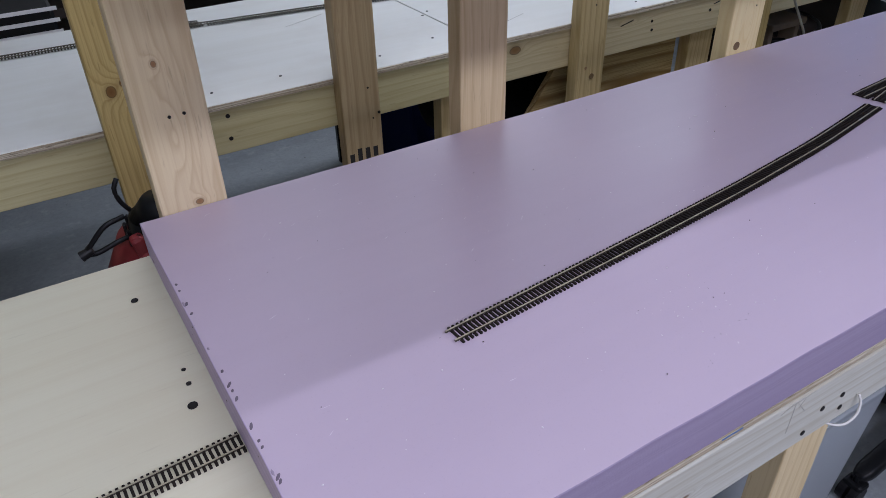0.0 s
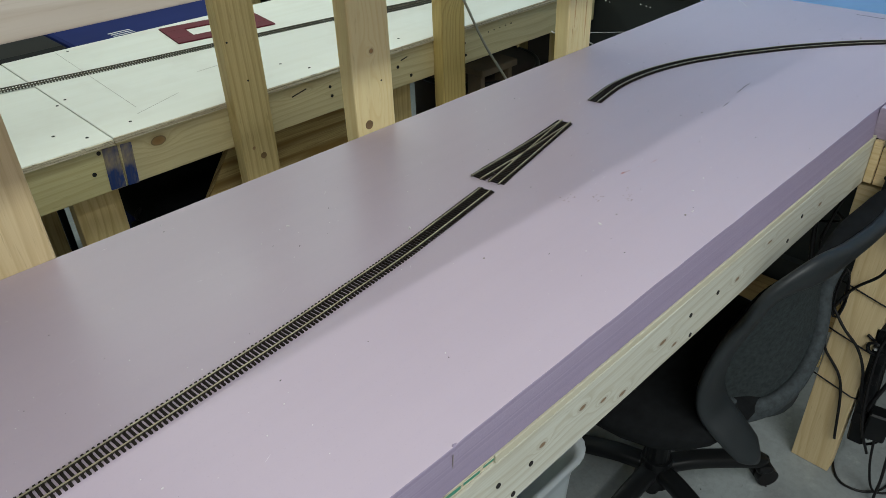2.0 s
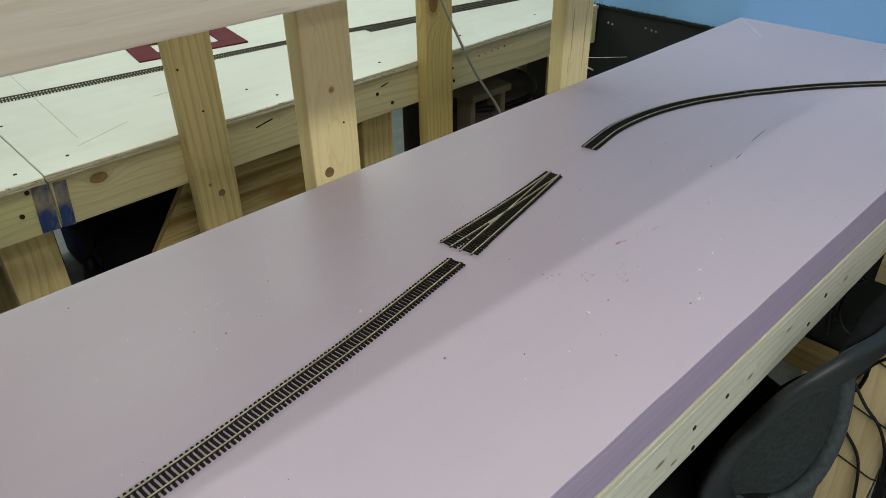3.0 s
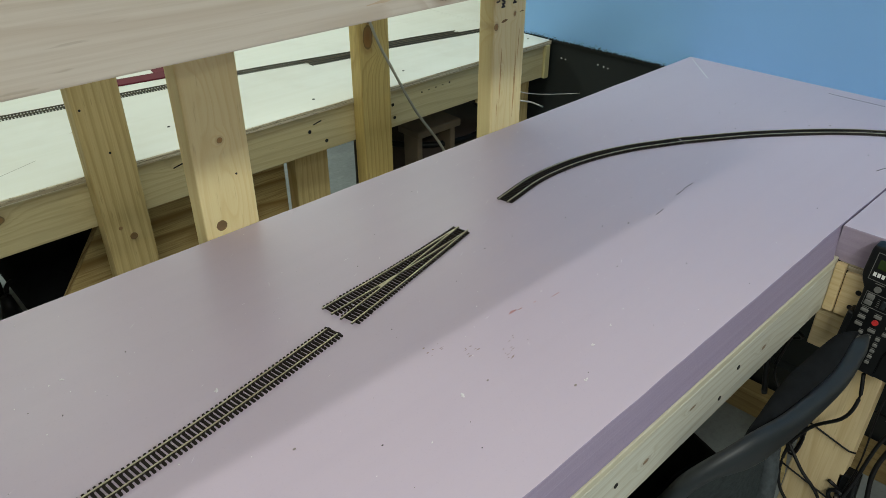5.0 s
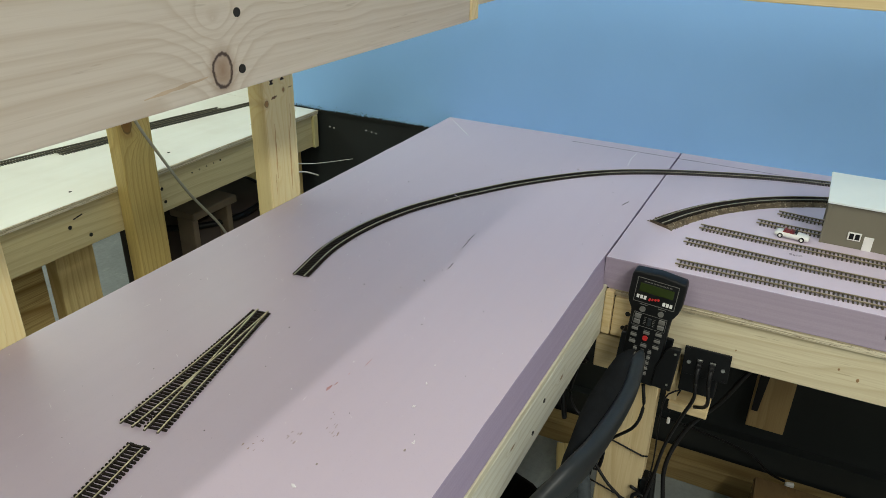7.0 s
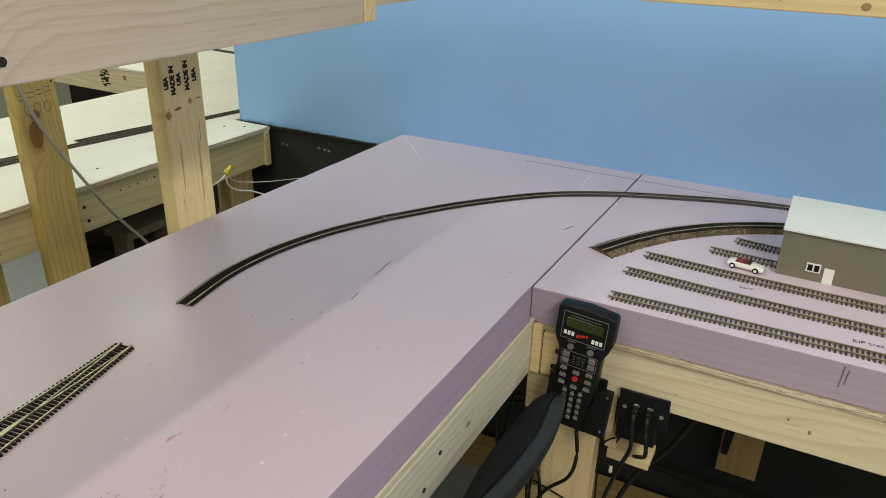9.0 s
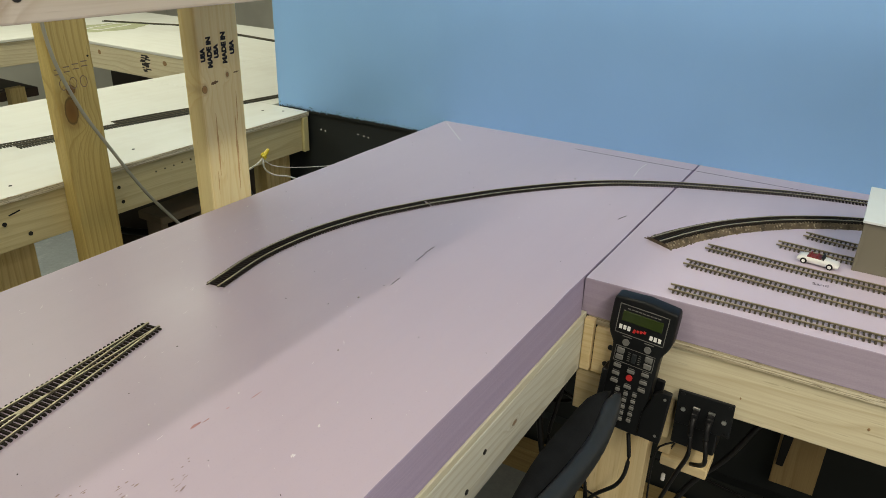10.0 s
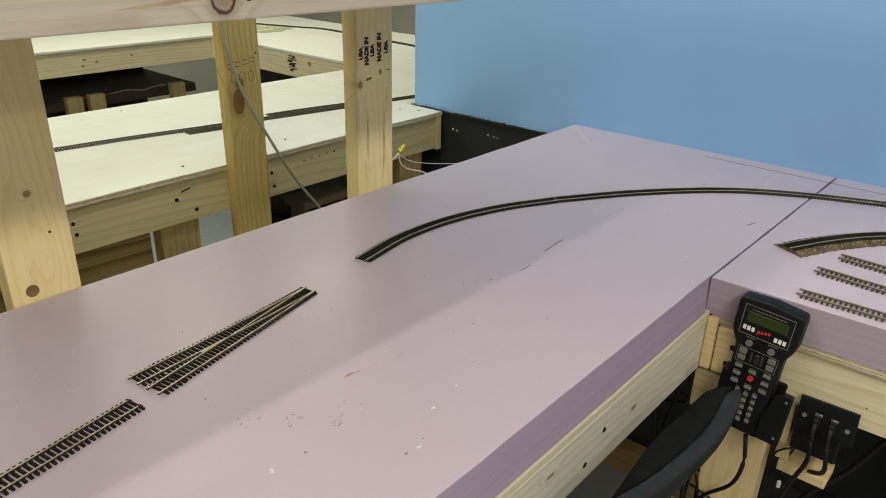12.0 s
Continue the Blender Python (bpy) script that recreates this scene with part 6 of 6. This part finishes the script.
part("hub_foot", disc(0.018, 0.05, 16), BLACK, chair, "", pose(1.613, 0.436, 0.050))
for i in range(5):
    ang = math.radians(-36 + 72 * i)
    d = Vector((math.cos(ang), math.sin(ang), 0))
    o = Vector((1.613, 0.436, 0))
    pts = [o + d * 0.025 + Vector((0, 0, 0.112)), o + d * 0.09 + Vector((0, 0, 0.112)), o + d * 0.17 + Vector((0, 0, 0.100)), o + d * 0.245 + Vector((0, 0, 0.084)), o + d * 0.290 + Vector((0, 0, 0.070))]
    shape = [(-0.022, -0.012), (-0.018, -0.016), (0.018, -0.016), (0.022, -0.012), (0.0215, 0.002), (0.0185, 0.010), (0.013, 0.0125), (-0.013, 0.0125), (-0.0185, 0.010), (-0.0215, 0.002)]
    arm = part("base_arm", tapered(spline(pts, 0.012), shape, (1.0, 0.55), 3), BLACK, chair, "", None, True)
    c = o + d * 0.278
    part("caster_stem", disc(0.010, 0.040, 12), BLACK, arm, "", Matrix.Translation(c + Vector((0, 0, 0.060))))
    side = Vector((-d.y, d.x, 0))
    part("caster_hood", box(0.040, 0.046, 0.020, 0.008, segments=2), BLACK, arm, "", Matrix.Translation(c + Vector((0, 0, 0.050))) @ pose(0, 0, 0, 0, 0, math.degrees(ang)))
    for s in (-1, 1):
        part("caster_wheel", disc(0.026, 0.018, 24), RUBBER, arm, "", Matrix.Translation(c + side * s * 0.013 + d * 0.008 + Vector((0, 0, 0.026))) @ facing(side))

# ---- plastic tub under the bench ----
tub = thing("plastic_tub", "translucent plastic tub full of yellow and white strips under the bench", "tub", (1.04, 0.61, 0.0))
bm = bmesh.new()
rows = []
for k, z, off in ((0.86, 0.004, 0), (0.88, 0.03, 0), (0.97, 0.40, 0), (1.0, 0.445, 0), (1.05, 0.450, 0), (1.05, 0.458, 0), (0.985, 0.455, 0), (0.955, 0.40, 0), (0.865, 0.035, 0)):
    ring = []
    for sx, sy in ((-1, -1), (1, -1), (1, 1), (-1, 1)):
        for j in range(6):
            a = math.atan2(sy, sx) - math.pi / 4 + j * math.pi / 10
            ring.append(bm.verts.new((1.045 + k * (sx * 0.185 + 0.05 * math.cos(a)), 0.610 + k * (sy * 0.145 + 0.05 * math.sin(a)), z)))
    rows.append(ring)
for r, s in zip(rows, rows[1:]):
    for i in range(len(r)):
        bm.faces.new((r[i], r[(i + 1) % len(r)], s[(i + 1) % len(r)], s[i]))
bm.faces.new(rows[0])
bm.faces.new(rows[-1])
part("shell", bm, CLEAR, tub, "", None, True)
rng = random.Random(8)
for i in range(34):
    m = rng.choice((YELLOW, WHITE, WHITE, YELLOW, WHITE_PVC))
    solo("plastic_strip", box(rng.uniform(0.10, 0.22), 0.012, rng.uniform(0.004, 0.008), 0.0015), m, "thin plastic strip lying in the tub", "strip",
         pose(rng.uniform(0.96, 1.12), rng.uniform(0.50, 0.70), 0.365 + rng.uniform(0.0, 0.06), rng.uniform(-25, 25), rng.uniform(-14, 14), rng.uniform(0, 180)), "strips in the tub")
solo("packet_fill", box(0.30, 0.22, 0.295, 0.03, segments=2), KEY, "grey packets filling the plastic tub", "packets", pose(1.045, 0.610, 0.184))
cable("cable_loop", [(0.690, 0.330, 0.7735), (0.698, 0.290, 0.766), (0.712, 0.272, 0.766), (0.729, 0.268, 0.776), (0.736, 0.271, 0.790), (0.735, 0.276, 0.802)], 0.0017, WHITE_PVC, "white cable looped below the front rail", step=0.003)
cable("cable_loop", [(0.640, 0.325, 0.770), (0.665, 0.300, 0.752), (0.700, 0.300, 0.752), (0.730, 0.320, 0.768)], 0.0016, RUBBER, "thin dark cable sagging below the front rail")

# ---- back aisle: vacuum, second chair, cables ----
vac = thing("shop_vacuum", "tall dark red and black vacuum standing on the floor", "vacuum", (0.12, 1.14, 0.0))
part("drum", disc(0.112, 0.66, 36, 0.122), DARK_RED, vac, "dark red plastic drum", pose(0.135, 1.160, 0.350), True)
part("shoulder", disc(0.122, 0.09, 36, 0.078), DARK_RED, vac, "dark red sloping shoulder", pose(0.135, 1.160, 0.725), True)
part("base", disc(0.12, 0.02, 36), BLACK, vac, "", pose(0.135, 1.160, 0.010))
part("motor_head", disc(0.074, 0.09, 36, 0.062), BLACK, vac, "black ribbed motor head", pose(0.145, 1.150, 0.763), True)
part("motor_cap", disc(0.055, 0.03, 32, 0.030), BLACK, vac, "", pose(0.140, 1.150, 0.823), True)
for k in range(7):
    a = math.radians(150 + 22 * k)
    part("cooling_rib", box(0.006, 0.010, 0.075, 0.002), RUBBER, vac, "", pose(0.145 + 0.070 * math.cos(a), 1.150 + 0.070 * math.sin(a), 0.763, 0, 0, math.degrees(a)))
part("latch", box(0.022, 0.024, 0.050, 0.006, segments=2), DARK_RED, vac, "", pose(0.088, 1.110, 0.775, 0, -12, 0))
part("handle", sweep(spline([(0.078, 1.125, 0.832), (0.045, 1.120, 0.826), (0.018, 1.118, 0.802), (0.006, 1.118, 0.790), (0.022, 1.118, 0.784), (0.055, 1.120, 0.792), (0.082, 1.125, 0.795)], 0.008), round_profile(0.0045)), BLACK, vac, "", None, True)
part("hose_end", disc(0.009, 0.020, 16, 0.007), RUBBER, vac, "", pose(0.008, 1.118, 0.789, 0, 70, 0))
part("power_cord", sweep(spline([(0.090, 1.14, 0.832), (0.080, 1.14, 0.850), (0.076, 1.14, 0.874), (0.086, 1.145, 0.892)], 0.008), round_profile(0.004)), RUBBER, vac, "", None, True)

stool = thing("task_chair", "black padded task chair under the back bench", "chair", (1.33, 1.75, 0.0))
part("seat", box(0.52, 0.46, 0.16, 0.06, segments=4), BLACK_MATT, stool, "", pose(1.325, 1.76, 0.545, 0, -18, 0), True)
part("column", disc(0.03, 0.46, 16), BLACK, stool, "", pose(1.34, 1.76, 0.24))
part("base", disc(0.22, 0.05, 5, 0.05), BLACK, stool, "", pose(1.34, 1.76, 0.03))
part("lever", sweep(spline([(1.16, 1.74, 0.515), (1.085, 1.74, 0.522), (1.058, 1.74, 0.51), (1.055, 1.74, 0.48)], 0.01), round_profile(0.006)), RUBBER, stool, "", None, True)
part("lever_grip", disc(0.024, 0.055, 14, 0.012), RUBBER, stool, "", pose(1.050, 1.74, 0.460), True)

cable("hanging_cable", [(1.815, 1.318, 1.32), (1.822, 1.315, 1.16), (1.855, 1.310, 1.045), (1.905, 1.305, 0.945), (1.970, 1.300, 0.83), (2.055, 1.295, 0.71), (2.10, 1.29, 0.60)], 0.0036, GREY_PVC,
      "grey cable slanting down in front of the posts")
nut = thing("wire_nut", "yellow wire nut joining white wires by the bench end", "wire nut", (2.265, 1.24, 0.85))
part("cap", disc(0.0065, 0.026, 10, 0.0040), YELLOW, nut, "", pose(2.272, 1.240, 0.857, 0, 55, 0))
part("wing", box(0.020, 0.004, 0.010, 0.001), YELLOW, nut, "", pose(2.266, 1.240, 0.852, 0, 55, 0))
part("wire", sweep(spline([(2.262, 1.300, 0.812), (2.240, 1.27, 0.818), (2.248, 1.245, 0.836), (2.262, 1.24, 0.848)], 0.01), round_profile(0.0022)), WHITE_PVC, nut, "", None, True)
part("wire", sweep(spline([(2.262, 1.24, 0.846), (2.266, 1.24, 0.82), (2.295, 1.24, 0.796), (2.345, 1.24, 0.778), (2.40, 1.235, 0.75)], 0.01), round_profile(0.0022)), WHITE_PVC, nut, "", None, True)
part("wire", sweep(spline([(2.262, 1.24, 0.846), (2.30, 1.24, 0.818), (2.40, 1.24, 0.788), (2.57, 1.235, 0.752)], 0.02), round_profile(0.0011)), WHITE_PVC, nut, "", None, True)

# burgundy board with a cut-out on the white top
frame_b = thing("burgundy_frame", "flat burgundy board frame lying on the white top", "frame", (1.48, 1.92, Z_TOP))
BF = pose(1.485, 1.915, Z_TOP + 0.002, 0, 0, -9)
for sx, sy, px, py in ((0.285, 0.050, 0, -0.065), (0.285, 0.050, 0, 0.065), (0.060, 0.080, -0.1125, 0), (0.060, 0.080, 0.1125, 0)):
    part("strip", box(sx, sy, 0.004, 0.0006), BURGUNDY, frame_b, "", BF @ pose(px, py, 0))

# things on the floor behind the back bench
chest = thing("storage_chest", "dark blue plastic storage chest with painted-on reflection lines", "chest", (1.55, 2.45, 0.0))
part("body", box(0.55, 0.45, 0.76, 0.02, segments=2), NAVY, chest, "", pose(1.475, 2.46, 0.381))
part("lid", box(0.57, 0.47, 0.06, 0.015, segments=2), NAVY, chest, "", pose(1.475, 2.46, 0.792))
# white bars laid on the lid as painted reflections
for k in range(5):
    part("stripe", box(0.070, 0.006, 0.001), WHITE, chest, "", pose(1.36, 2.262 + 0.020 * k, 0.8224))
crate = thing("black_cabinet", "black cabinet with pale shelf edges behind the bench", "cabinet", (-0.5, 2.6, 0.0))
part("body", box(1.10, 0.40, 0.26, 0.01), BLACK, crate, "", pose(-0.42, 2.52, 0.750))
for dx in (-0.50, -0.22):
    part("leg", box(0.04, 0.30, 0.618, 0.004), BLACK, crate, "", pose(-0.42 + dx, 2.53, 0.310))
for k in range(3):
    part("shelf_edge", box(0.58, 0.004, 0.010), WHITE, crate, "", pose(-0.15, 2.318, 0.815 + 0.032 * k))
crate_2 = thing("black_table", "low black side table behind the white top", "table", (0.95, 2.45, 0.0))
part("tabletop", box(0.42, 0.40, 0.09, 0.01), BLACK, crate_2, "", pose(0.96, 2.46, 0.795))
for dx in (0.10, 0.18):
    for dy in (0.10, 0.17):
        part("leg", box(0.025, 0.025, 0.750, 0.003), BLACK, crate_2, "", pose(0.96 + dx, 2.46 + dy, 0.375))

barrel = thing("dark_barrel", "dark brown round drum under the back bench", "drum", (2.33, 1.68, 0.0))
part("body", disc(0.22, 0.62, 32), BROWN_DARK, barrel, "", pose(2.32, 1.68, 0.311), True)
part("rim", sweep(spline([(2.32 + 0.222 * math.cos(a), 1.68 + 0.222 * math.sin(a), 0.615) for a in [i * math.pi / 12 for i in range(25)]], 0.03), round_profile(0.010)), BLACK, barrel, "", None, True)
shelf_s = thing("small_stool", "small worn wooden stool under the back bench", "stool", (2.17, 1.48, 0.0))
part("top", box(0.17, 0.09, 0.022, 0.003), WORN, shelf_s, "", pose(2.175, 1.475, 0.690))
for dx in (-0.065, 0.065):
    part("leg", box(0.020, 0.06, 0.678, 0.002), WORN, shelf_s, "", pose(2.175 + dx, 1.475, 0.340))

# loose wiring on the dark shelf of the rear bench
rng = random.Random(31)
for k, mat in enumerate((RUBBER, RED, GREY_PVC, RUBBER, BROWN_DARK, RED, GREY_PVC)):
    x0 = 1.15 + 0.22 * k
    cable("loose_wire", [(x0, 3.285 + rng.uniform(0, 0.03), 0.643), (x0 + 0.07, 3.30, 0.645 + rng.uniform(0.0, 0.02)), (x0 + 0.15, 3.290, 0.644), (x0 + 0.22, 3.31, 0.645 + rng.uniform(0, 0.02)), (x0 + 0.30, 3.34, 0.644)],
          0.0028, mat, "loose thin wire draped along the dark shelf", "wire", 0.02, "loose wires on the shelf")

# ceiling fixtures that hold the tubes
for x, y, length, width in ((0.65, 0.49, 2.3, 0.10), (0.35, -1.00, 2.5, 0.32), (0.20, -2.45, 2.5, 0.32), (1.30, 0.99, 3.3, 0.16), (2.20, 2.85, 3.1, 0.34)):
    lamp = thing("ceiling_light", "long white ceiling light fixture", "ceiling light", (x, y, 2.38), "ceiling lights")
    part("housing", box(length, width, 0.05, 0.004), WHITE, lamp, "", pose(x, y, 2.424))

# nick, hand-worn smear and green paint on the front edges
solo("foam_nick", box(0.008, 0.004, 0.010, 0.002), FOAM_EDGE, "small torn nick in the foam rim", "nick", pose(0.824, 0.2865, 0.9215, 0, 20, 0))
for k, (x, w, h) in enumerate(((0.793, 0.016, 0.0035), (0.815, 0.022, 0.0045), (0.842, 0.024, 0.0035), (0.868, 0.018, 0.0025))):
    part("paint_smear", box(w, 0.0008, h, 0.0003), GREEN_PAINT, bench, "green paint smear", pose(x, 0.2808, 0.8665 + 0.001 * (k % 2), 0, 3, 0))
part("paint_smear", box(0.030, 0.0008, 0.002, 0.0003), BLUE_PAINT, bench, "blue pen smear", pose(0.505, 0.2808, 0.868))
